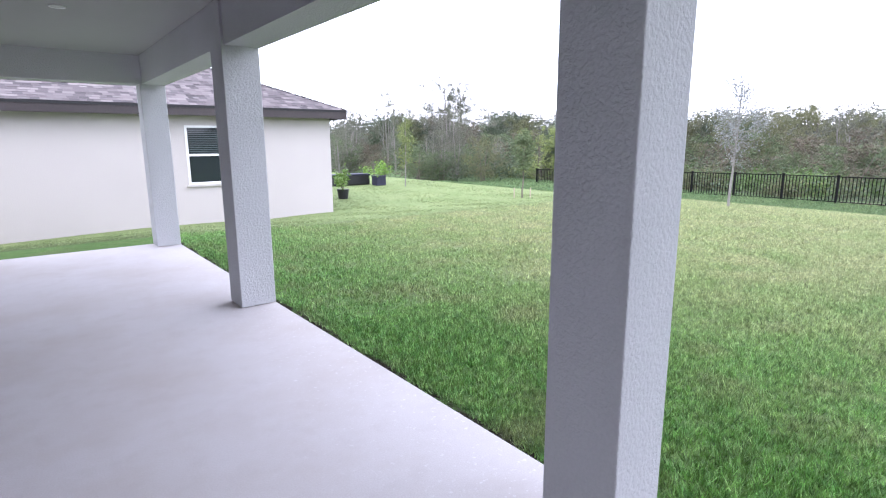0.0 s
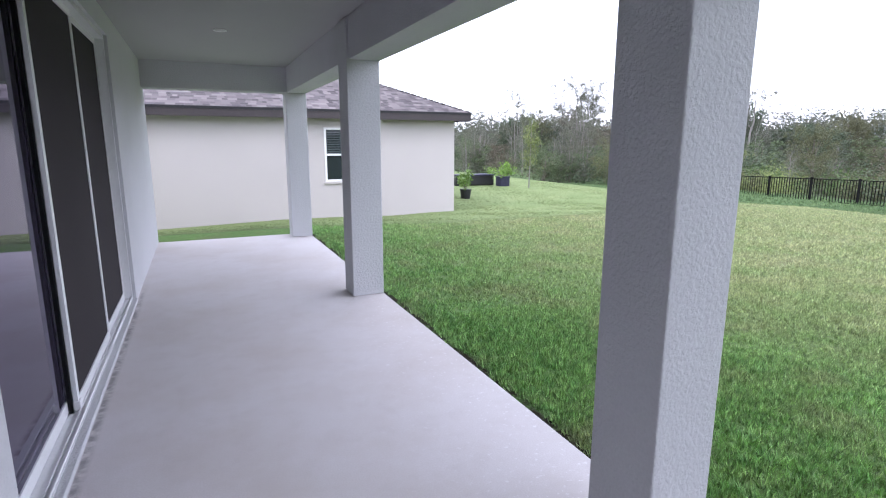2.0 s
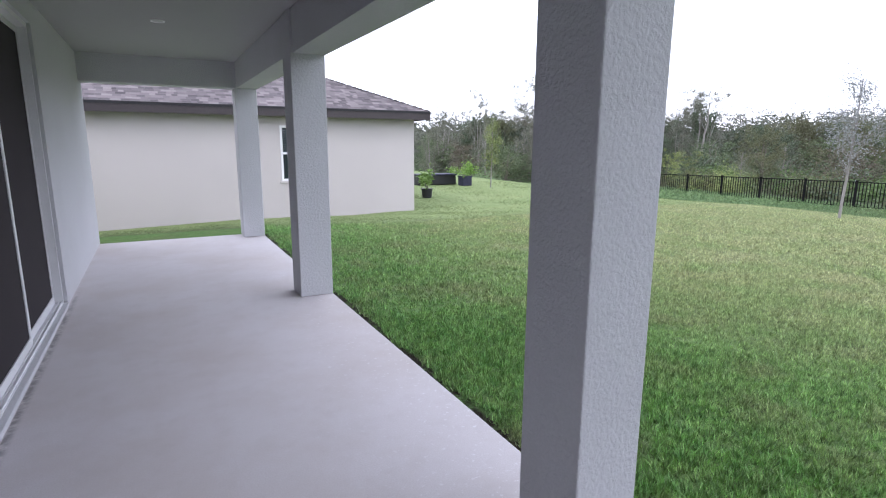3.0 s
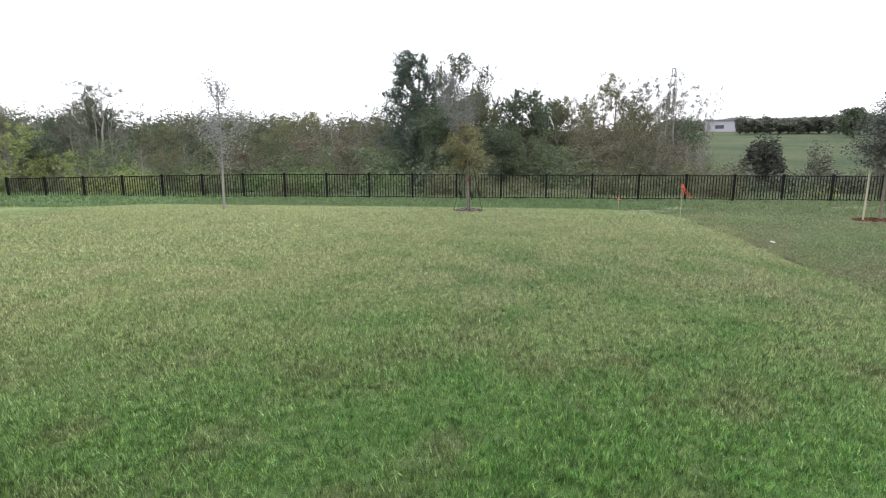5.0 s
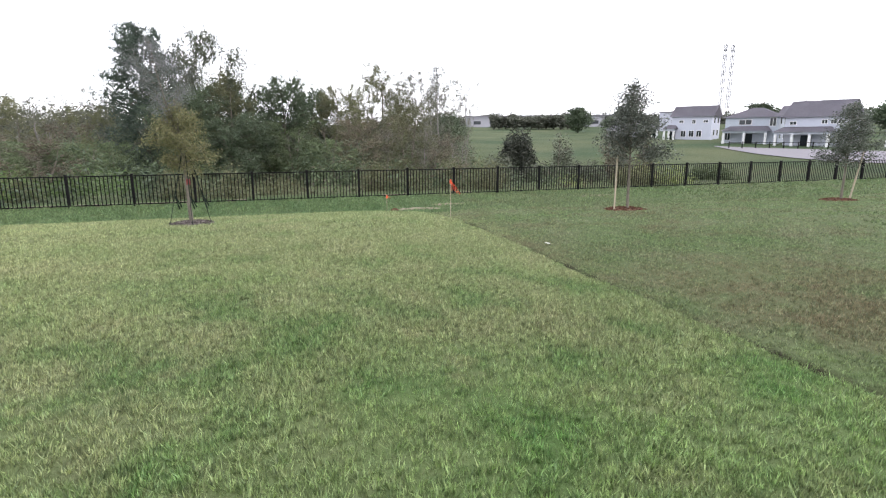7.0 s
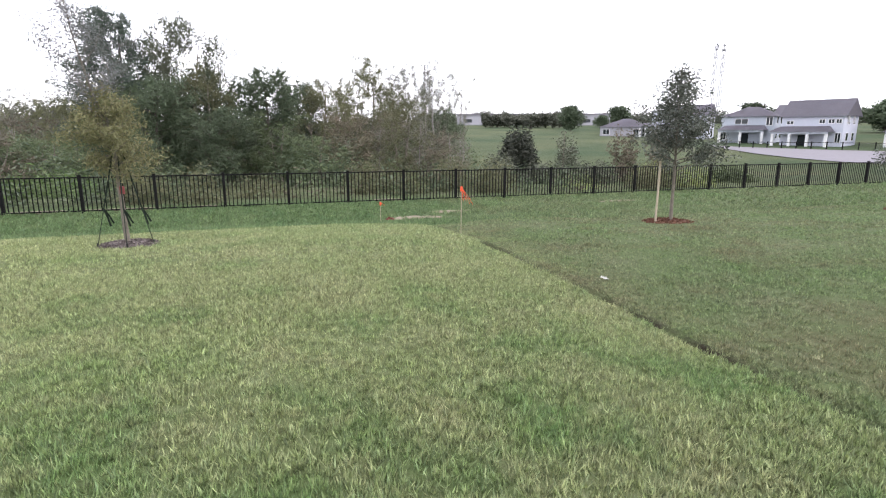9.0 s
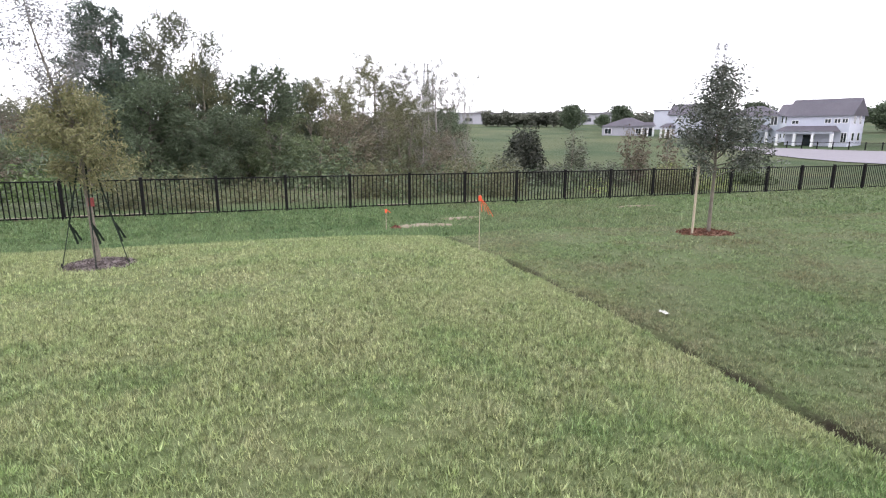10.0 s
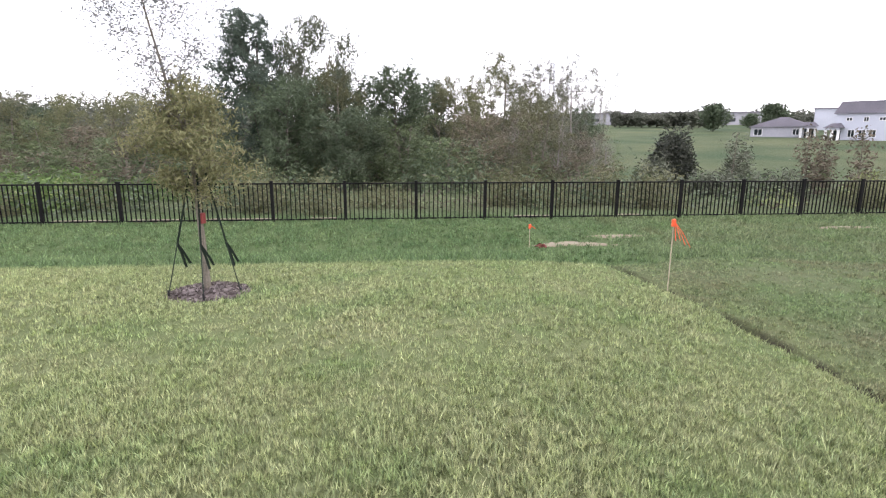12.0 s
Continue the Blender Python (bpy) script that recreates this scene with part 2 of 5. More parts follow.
GROUND, _nt, _b = nodes("turf ground")
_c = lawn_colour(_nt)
# soil and thatch tone, deepened to paint in the shade between blades
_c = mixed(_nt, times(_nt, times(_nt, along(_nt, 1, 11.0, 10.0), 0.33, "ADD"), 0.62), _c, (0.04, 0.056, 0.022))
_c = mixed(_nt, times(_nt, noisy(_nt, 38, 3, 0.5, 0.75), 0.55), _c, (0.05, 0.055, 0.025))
_field = mixed(_nt, noisy(_nt, 0.05, 5, 0.35, 0.65), (0.046, 0.072, 0.036), (0.092, 0.105, 0.055))
_c = mixed(_nt, along(_nt, 0, 24.5, 27), _c, _field)
_soil = times(_nt, times(_nt, along(_nt, 1, EDGE_Y - 0.26, EDGE_Y - 0.16), along(_nt, 1, EDGE_Y + 0.06, EDGE_Y + 0.02)), times(_nt, along(_nt, 0, 5.5, 7), along(_nt, 0, 18.2, 17.2)))
_slab = times(_nt, times(_nt, along(_nt, 0, 1.88, 1.82), along(_nt, 0, 1.60, 1.62)), along(_nt, 1, 9.6, 9.3))
_c = mixed(_nt, times(_nt, _slab, noisy(_nt, 9, 4, 0.3, 0.5)), _c, (0.03, 0.026, 0.018))
_c = mixed(_nt, times(_nt, _soil, noisy(_nt, 3, 4, 0.3, 0.5)), _c, (0.034, 0.03, 0.02))
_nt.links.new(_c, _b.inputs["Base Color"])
_b.inputs["Roughness"].default_value, _b.inputs["Specular IOR Level"].default_value = 0.95, 0.1
bumped(_nt, _b, noisy(_nt, 45, 5, 0.2, 0.8), 0.8, 0.03)

BLADES, _nt, _b = nodes("grass blades")
_g = _nt.nodes.new("ShaderNodeNewGeometry")
_r = _nt.nodes.new("ShaderNodeMapRange")
_r.inputs[3].default_value, _r.inputs[4].default_value = 0.66, 1.34
_nt.links.new(_g.outputs["Random Per Island"], _r.inputs[0])
_m = _nt.nodes.new("ShaderNodeVectorMath")
_m.operation = "SCALE"
_w = _nt.nodes.new("ShaderNodeTexWhiteNoise")
_w.noise_dimensions = "1D"
_nt.links.new(_g.outputs["Random Per Island"], _w.inputs["W"])
_dry = times(_nt, times(_nt, _w.outputs["Value"], 0.82, "GREATER_THAN"), 0.28)
_blue = times(_nt, times(_nt, _w.outputs["Value"], 0.22, "LESS_THAN"), 0.45)
_dry = times(_nt, _dry, times(_nt, along(_nt, 1, -5.6, -5.3), along(_nt, 0, 18.0, 17.4)))
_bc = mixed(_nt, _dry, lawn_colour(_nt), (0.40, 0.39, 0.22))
_bc = mixed(_nt, _blue, _bc, (0.14, 0.21, 0.12))
_nt.links.new(_bc, _m.inputs[0])
_tuft = _nt.nodes.new("ShaderNodeMapRange")
_tuft.inputs[3].default_value, _tuft.inputs[4].default_value = 0.52, 1.27
_nt.links.new(noisy(_nt, 21, 3, 0.36, 0.62), _tuft.inputs[0])
_both = _nt.nodes.new("ShaderNodeMath")
_both.operation = "MULTIPLY"
_nt.links.new(_r.outputs[0], _both.inputs[0])
_nt.links.new(_tuft.outputs[0], _both.inputs[1])
_nt.links.new(_both.outputs[0], _m.inputs["Scale"])
_nt.links.new(_m.outputs[0], _b.inputs["Base Color"])
_b.inputs["Roughness"].default_value, _b.inputs["Specular IOR Level"].default_value = 0.6, 0.25

LEAF_DARK = by_random("dark evergreen leaves", [(0.040, 0.058, 0.044), (0.055, 0.078, 0.058), (0.076, 0.104, 0.078), (0.048, 0.067, 0.052)], 0.6, thin=0.12)
LEAF_DEEP = by_random("deep green leaves", [(0.050, 0.072, 0.042), (0.070, 0.098, 0.056), (0.098, 0.128, 0.075), (0.058, 0.080, 0.048)], 0.6, thin=0.15)
LEAF_HAZE = by_random("dull grey-olive leaves", [(0.105, 0.112, 0.082), (0.135, 0.142, 0.102), (0.165, 0.168, 0.125), (0.115, 0.118, 0.088)], 0.7, thin=0.2)
LEAF_MID = by_random("mid-green leaves", [(0.086, 0.120, 0.060), (0.118, 0.158, 0.076), (0.156, 0.196, 0.096), (0.102, 0.132, 0.070)], 0.6, thin=0.25)
LEAF_YELLOW = by_random("yellow-green leaves", [(0.162, 0.210, 0.069), (0.212, 0.263, 0.088), (0.263, 0.302, 0.111), (0.179, 0.219, 0.080)], 0.6, thin=0.25)
LEAF_TAWNY = by_random("tawny olive leaves", [(0.115, 0.126, 0.058), (0.178, 0.180, 0.086), (0.242, 0.236, 0.124), (0.138, 0.134, 0.066)], 0.65, thin=0.25)
LEAF_OLIVE = by_random("olive leaves", [(0.092, 0.102, 0.052), (0.135, 0.142, 0.072), (0.185, 0.186, 0.102), (0.108, 0.112, 0.058)], 0.65, thin=0.25)
LEAF_GREY = by_random("dull grey-green leaves", [(0.085, 0.098, 0.068), (0.112, 0.128, 0.088), (0.140, 0.152, 0.108), (0.094, 0.105, 0.074)], 0.7, thin=0.2)
# greyed, narrow colour range: haze over the far trees is mixed in
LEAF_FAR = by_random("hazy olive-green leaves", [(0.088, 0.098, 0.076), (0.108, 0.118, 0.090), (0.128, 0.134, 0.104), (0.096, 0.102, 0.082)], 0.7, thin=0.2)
LEAF_BROWN = by_random("dry reddish-brown leaves", [(0.120, 0.102, 0.072), (0.153, 0.124, 0.088), (0.142, 0.131, 0.094), (0.109, 0.099, 0.072)], 0.7, thin=0.2)
LEAF_UMBER = by_random("dark brownish leaves", [(0.032, 0.038, 0.030), (0.044, 0.050, 0.038), (0.058, 0.062, 0.046)], 0.7, thin=0.15)
LEAF_LIME = by_random("fresh light green leaves", [(0.14, 0.25, 0.05), (0.22, 0.35, 0.08), (0.18, 0.30, 0.06)], 0.5, thin=0.3)
LEAF_OAK = by_random("young oak leaves", [(0.062, 0.08, 0.06), (0.105, 0.125, 0.095), (0.18, 0.195, 0.165), (0.08, 0.095, 0.075)], 0.4, thin=0.15)
PALE_BARK = surface("pale grey bark", (0.25, 0.24, 0.22), (0.19, 0.18, 0.165), (0.30, 0.29, 0.27), 0.9, 50, 6, 0.5, 0.008)
LEAF_THIN = by_random("thin grey leaves", [(0.15, 0.158, 0.158), (0.22, 0.226, 0.228), (0.27, 0.276, 0.282)], 0.6, thin=0.25)
LEAF_PALE = by_random("pale thin leaves", [(0.264, 0.282, 0.273), (0.370, 0.387, 0.387), (0.211, 0.229, 0.220)], 0.6, thin=0.25)


# ---------------------------------------------------------------- building helpers
def mesh_of(name, bm, material):
    me = bpy.data.meshes.new(name)
    bm.normal_update()
    bm.to_mesh(me)
    bm.free()
    me.materials.append(material)
    return me


def part(name, bm, material, parent=None, label=""):
    ob = new(name, mesh_of(name, bm, material) if isinstance(bm, bmesh.types.BMesh) else bm)
    if not isinstance(bm, bmesh.types.BMesh) and not bm.materials:
        bm.materials.append(material)
    if parent:
        ob.parent = parent
    return tagged(ob, label)


def thing(name, label, category, at=(0, 0, 0), group="", kind=""):
    ob = new(name)
    ob.location = at
    return tagged(ob, label, category, group, kind)


def boxed(*boxes, bevel=0.0, m=None):
    """A bmesh of boxes (x0, x1, y0, y1, z0, z1)."""
    bm = bmesh.new()
    for x0, x1, y0, y1, z0, z1 in boxes:
        made = bmesh.ops.create_cube(bm, size=1, matrix=Matrix.Translation(((x0 + x1) / 2, (y0 + y1) / 2, (z0 + z1) / 2)) @ Matrix.Diagonal((x1 - x0, y1 - y0, z1 - z0, 1)))
    if bevel:
        bmesh.ops.bevel(bm, geom=list(bm.edges), offset=bevel, segments=2, affect="EDGES", profile=0.5)
    if m is not None:
        bm.transform(m)
    return bm


def tube(bm, pts, radii, n=7):
    """A tapered tube along points."""
    rings = []
    for i, p in enumerate(pts):
        d = (pts[min(i + 1, len(pts) - 1)] - pts[max(i - 1, 0)]).normalized()
        a = d.orthogonal().normalized()
        b = d.cross(a)
        rings.append([bm.verts.new(p + (a * math.cos(2 * math.pi * k / n) + b * math.sin(2 * math.pi * k / n)) * radii[i]) for k in range(n)])
    for r, s in zip(rings, rings[1:]):
        for k in range(n):
            bm.faces.new((r[k], r[(k + 1) % n], s[(k + 1) % n], s[k]))
    bm.faces.new(rings[0][::-1])
    bm.faces.new(rings[-1])
    return bm


def cells(name, corners, per):
    """A mesh of loose polygons with per corners each, from an array (n * per, 3)."""
    me = bpy.data.meshes.new(name)
    n = len(corners)
    me.vertices.add(n)
    me.vertices.foreach_set("co", np.ascontiguousarray(corners, dtype=np.float32).ravel())
    me.loops.add(n)
    me.loops.foreach_set("vertex_index", np.arange(n, dtype=np.int32))
    me.polygons.add(n // per)
    me.polygons.foreach_set("loop_start", np.arange(0, n, per, dtype=np.int32))
    me.update(calc_edges=True)
    return me


def leaf_mesh(name, centres, size, rng, material, long=1.7, droop=0.0, corners=4):
    """Diamond leaves at the centres, turned at random."""
    n = len(centres)
    d = rng.normal(size=(n, 3))
    d[:, 2] = d[:, 2] * 0.7 - droop
    d /= np.linalg.norm(d, axis=1)[:, None]
    e = np.cross(d, rng.normal(size=(n, 3)))
    e /= np.linalg.norm(e, axis=1)[:, None] + 1e-6
    s = np.reshape(size, (-1, 1)) * rng.uniform(0.6, 1.35, (n, 1))
    v = np.empty((n, 4, 3))
    v[:, 0], v[:, 2] = centres - d * s * long / 2, centres + d * s * long / 2
    v[:, 1], v[:, 3] = centres + e * s / 2 - d * s * 0.1, centres - e * s / 2 - d * s * 0.1
    me = cells(name, v[:, :corners].reshape(-1, 3), corners)
    me.materials.append(material)
    return me


def smooth(v):
    v = np.clip(v, 0, 1)
    return v * v * (3 - 2 * v)


def ground_z(x, y):
    """Height of the ground: a gentle lawn, a swale before the fence, low woods behind it and a long rising field."""
    x, y = np.asarray(x, float), np.asarray(y, float)
    near = np.interp(x, [-40, 1.9, 5, 14.6, 15.7, 17.4, 20.4, 22.5, 24.5, 60], [-0.05, -0.045, -0.17, -0.20, -0.27, -0.40, -0.88, -0.80, -0.74, -2.6])
    near = near - np.interp(x, [-1.0, 3.0, 6.0], [0.44, 0.33, 0.26]) * smooth((y - 10.0) / 4.0) * (1 - smooth((x - 13) / 8))
    lot = (x > 3.0) & (x < 17.6)
    near = near - 0.07 * smooth((-5.27 - y - 0.05 * np.sin(x * 1.7) - 0.03 * np.sin(x * 4.3)) / 0.10) * smooth((x - 2) / 4) * (1 - smooth((x - 16) / 2))
    near = near - np.where(lot, (0.085 + 0.055 * np.sin(x * 1.9 + 1) * np.sin(x * 0.83)) * np.exp(-(((y + 5.43 + 0.035 * np.sin(x * 2.3) + 0.02 * np.sin(x * 6.1)) / 0.065) ** 2)), 0)
    near = near - 0.10 * np.exp(-(((y + 5.6) / 1.3) ** 2)) * smooth((x - 4) / 5) * (1 - smooth((x - 18) / 3))
    near = near + 0.07 * smooth((-6.5 - y) / 4) * (1 - smooth((x - 15) / 4))
    near = near - 0.14 * smooth((-6.8 - y) / 3) * smooth((x - 11.5) / 3.5) * (1 - smooth((x - 17.5) / 3))
    r = np.hypot(x - 7, y + 2)
    far = -2.6 + 0.041 * (np.minimum(r, 300) - 60)
    s = smooth((r - 45) / 30)
    return near * (1 - s) + far * s


def gz(x, y):
    return float(ground_z(x, y))


# ---------------------------------------------------------------- ground and patio
def ground():
    def steps(*runs):
        out = []
        for a, b, d in runs:
            out += list(np.arange(a, b, d))
        return np.array(out)
    xs = steps((-1500, -300, 300), (-300, -40, 40), (-40, -4, 4), (-4, 25, 0.3), (25, 60, 2.5), (60, 320, 10), (320, 1600, 160))
    ys = steps((-1500, -300, 300), (-300, -60, 12), (-60, -20, 4), (-20, -6, 0.5), (-6, -5.6, 0.1), (-5.6, -5.2, 0.03), (-5.2, 16, 0.4), (16, 60, 4), (60, 300, 12), (300, 1600, 300))
    X, Y = np.meshgrid(xs, ys, indexing="ij")
    Z = ground_z(X, Y) + 0.012 * np.sin(X * 1.9 + Y) * np.cos(Y * 1.3) * (X > 2.2)
    under = (X > -12) & (X < 1.55) & (Y > -9) & (Y < 8.9)
    Z = np.where(under, -0.25, Z)
    V = np.stack([X, Y, Z], -1).reshape(-1, 3)
    nx, ny = X.shape
    i = (np.arange(nx - 1)[:, None] * ny + np.arange(ny - 1)).ravel()
    F = np.stack([i, i + ny, i + ny + 1, i + 1], 1)
    me = bpy.data.meshes.new("ground")
    me.from_pydata(V.tolist(), [], F.tolist())
    me.polygons.foreach_set("use_smooth", np.ones(len(F), bool))
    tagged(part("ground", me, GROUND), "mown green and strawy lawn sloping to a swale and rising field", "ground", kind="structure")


ground()

WALL_X, COL0, COL1, BEAM, CEIL = -0.685, 1.40, 1.74, 2.41, 2.80
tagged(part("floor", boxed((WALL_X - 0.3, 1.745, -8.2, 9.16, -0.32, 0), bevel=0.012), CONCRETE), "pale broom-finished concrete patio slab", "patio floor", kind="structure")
DOOR0, DOOR1, DOOR_TOP = 1.60, 5.54, 2.59
tagged(part("wall_house", boxed((WALL_X - 0.22, WALL_X, -8.2, DOOR0, 0, 3.0), (WALL_X - 0.22, WALL_X, DOOR1, 9.18, 0, 3.0), (WALL_X - 0.22, WALL_X, DOOR0, DOOR1, DOOR_TOP, 3.0)), STUCCO), "light grey stucco house wall beside the patio", "wall", kind="structure")
tagged(part("wall_inner", boxed((-9.0, -8.8, -8.2, 9.18, 0, 3.0), (-8.8, WALL_X - 0.22, 8.98, 9.18, -0.3, 3.0), (-8.8, WALL_X - 0.22, -8.2, -8.0, -0.3, 3.0)), STUCCO), "light grey stucco outer walls of the house", "wall", kind="structure")
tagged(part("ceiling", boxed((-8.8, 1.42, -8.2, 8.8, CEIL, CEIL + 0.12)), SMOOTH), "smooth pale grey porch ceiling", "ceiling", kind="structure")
tagged(part("beam_front", boxed((COL0 + 0.025, COL1, -8.2, 9.13, BEAM, CEIL + 0.2)), STUCCO), "light grey stucco porch beam", "beam", kind="structure")
tagged(part("beam_end", boxed((WALL_X, COL0 + 0.025, 8.79, 9.12, BEAM, CEIL + 0.2)), STUCCO), "light grey stucco porch end beam", "beam", kind="structure")
tagged(part("door_sill", boxed((WALL_X - 0.2, WALL_X + 0.012, DOOR0 + 0.002, DOOR1 - 0.002, 0.0, 0.035), bevel=0.004), STUCCO), "painted concrete curb below the sliding door", "sill", kind="structure")


def roof_over():
    bm = bmesh.new()
    e, r = 2.12, -3.8
    z0, z1 = CEIL + 0.16, CEIL + 0.16 + (e - r) * 0.42
    pts = [(e, -8.6, z0), (e, 9.6, z0), (r, 4.0, z1), (r, -3.5, z1), (-9.6, -8.6, z0), (-9.6, 9.6, z0)]
    v = [bm.verts.new(p) for p in pts]
    for f in ((0, 1, 2, 3), (1, 5, 2), (5, 4, 3, 2), (4, 0, 3)):
        bm.faces.new([v[k] for k in f])
    bmesh.ops.solidify(bm, geom=list(bm.faces), thickness=0.1)
    return bm


tagged(part("roof_house", roof_over(), FAR_ROOF), "brown-grey shingle roof over house and porch", "roof", kind="structure")


def porch_column(y):
    col = thing("porch_column", "square light grey stucco porch column on the slab", "column", (COL0, y, 0), "porch columns")
    part("shaft", boxed((0, COL1 - COL0 - 0.004, 0, 0.34, 0.004, CEIL - 0.003), bevel=0.007), STUCCO, col)
    return col


_col = porch_column(4.80)
copy_thing(_col, pose(1.386, 0.65, 0) @ Matrix.Diagonal((0.87, 0.97, 1, 1)))
for y in (8.796, -3.45, -7.6):
    copy_thing(_col, pose(COL0, y, 0))


def sliding_door():
    door = thing("door_1", "three-panel sliding patio door, white frames, dark screens and glass", "sliding door", (WALL_X - 0.05, 0, 0), kind="structure")
    b, t = 0.036, DOOR_TOP - 0.002
    y0, y1 = DOOR0 + 0.002, DOOR1 - 0.002
    part("frame", boxed((-0.13, 0.02, y0, y0 + 0.05, b, t), (-0.13, 0.02, y1 - 0.035, y1, b, t), (-0.13, 0.02, y0 + 0.05, y1 - 0.035, t - 0.04, t)), WHITE, door, "white vinyl frame")
    part("track", boxed((-0.13, 0.02, y0 + 0.05, y1 - 0.035, b, b + 0.006), (-0.02, -0.014, y0 + 0.05, y1 - 0.035, b + 0.006, b + 0.02), (0.008, 0.014, y0 + 0.05, y1 - 0.035, b + 0.006, b + 0.022)), WHITE, door, "white sill track")
    lo, hi = b + 0.008, t - 0.042
    edges = [(y0 + 0.05, 3.03, -0.085, GLASS), (2.97, 4.28, -0.035, SCREEN), (4.24, y1 - 0.035, -0.06, SCREEN)]
    for k, (a, e, x, m) in enumerate(edges):
        w = 0.05 if k < 2 else 0.032
        rail = 0.075
        leaf = part("panel", boxed((x - 0.012, x + 0.012, a, a + w, lo, hi), (x - 0.012, x + 0.012, e - w, e, lo, hi), (x - 0.012, x + 0.012, a + w, e - w, lo, lo + rail), (x - 0.012, x + 0.012, a + w, e - w, hi - 0.05, hi)), WHITE, door, "white panel frame")
        part("pane" if k == 0 else "screen", boxed((x - 0.004, x + 0.004, a + w, e - w, lo + rail, hi - 0.05)), m, leaf, "dark reflective glass" if k == 0 else "charcoal mesh screen")
    part("meeting_stile", boxed((-0.072, -0.05, 2.945, 2.965, lo, hi)), BLACK_METAL, door, "dark meeting stile")
    part("roller", boxed((-0.05, -0.012, 2.965, 3.025, lo, lo + 0.06), bevel=0.006), WHITE, door, "white corner roller cap")
    return door


sliding_door()
tagged(part("wall_room", boxed((-4.6, -4.4, 0, 7, 0, 2.8)), STUCCO), "plain grey interior wall", "wall", kind="structure")
tagged(part("floor_room", boxed((-8.8, WALL_X - 0.31, -8, 8.97, -0.3, 0.03)), CONCRETE), "grey interior floor", "floor", kind="structure")


def disc(bm, r0, r1, z0, z1, n=28):
    ring = [[bm.verts.new((r * math.cos(2 * math.pi * k / n), r * math.sin(2 * math.pi * k / n), z)) for k in range(n)] for r, z in ((r0, z0), (r1, z1))]
    for k in range(n):
        bm.faces.new((ring[0][k], ring[0][(k + 1) % n], ring[1][(k + 1) % n], ring[1][k]))
    return ring


def ceiling_light(x, y):
    lamp = thing("recessed_ceiling_light", "round white recessed ceiling light, switched off", "ceiling light", (x, y, CEIL), "porch ceiling lights")
    bm = bmesh.new()
    disc(bm, 0.072, 0.068, -0.001, -0.010)
    disc(bm, 0.068, 0.052, -0.010, -0.006)
    part("trim", bm, WHITE, lamp)
    bm = bmesh.new()
    bm.faces.new(disc(bm, 0.052, 0.050, -0.006, -0.004)[1])
    part("lens", bm, LENS, lamp, "frosted round lens")
    return lamp


_lamp = ceiling_light(0.33, 6.0)
copy_thing(_lamp, pose(0.33, 1.2, CEIL))


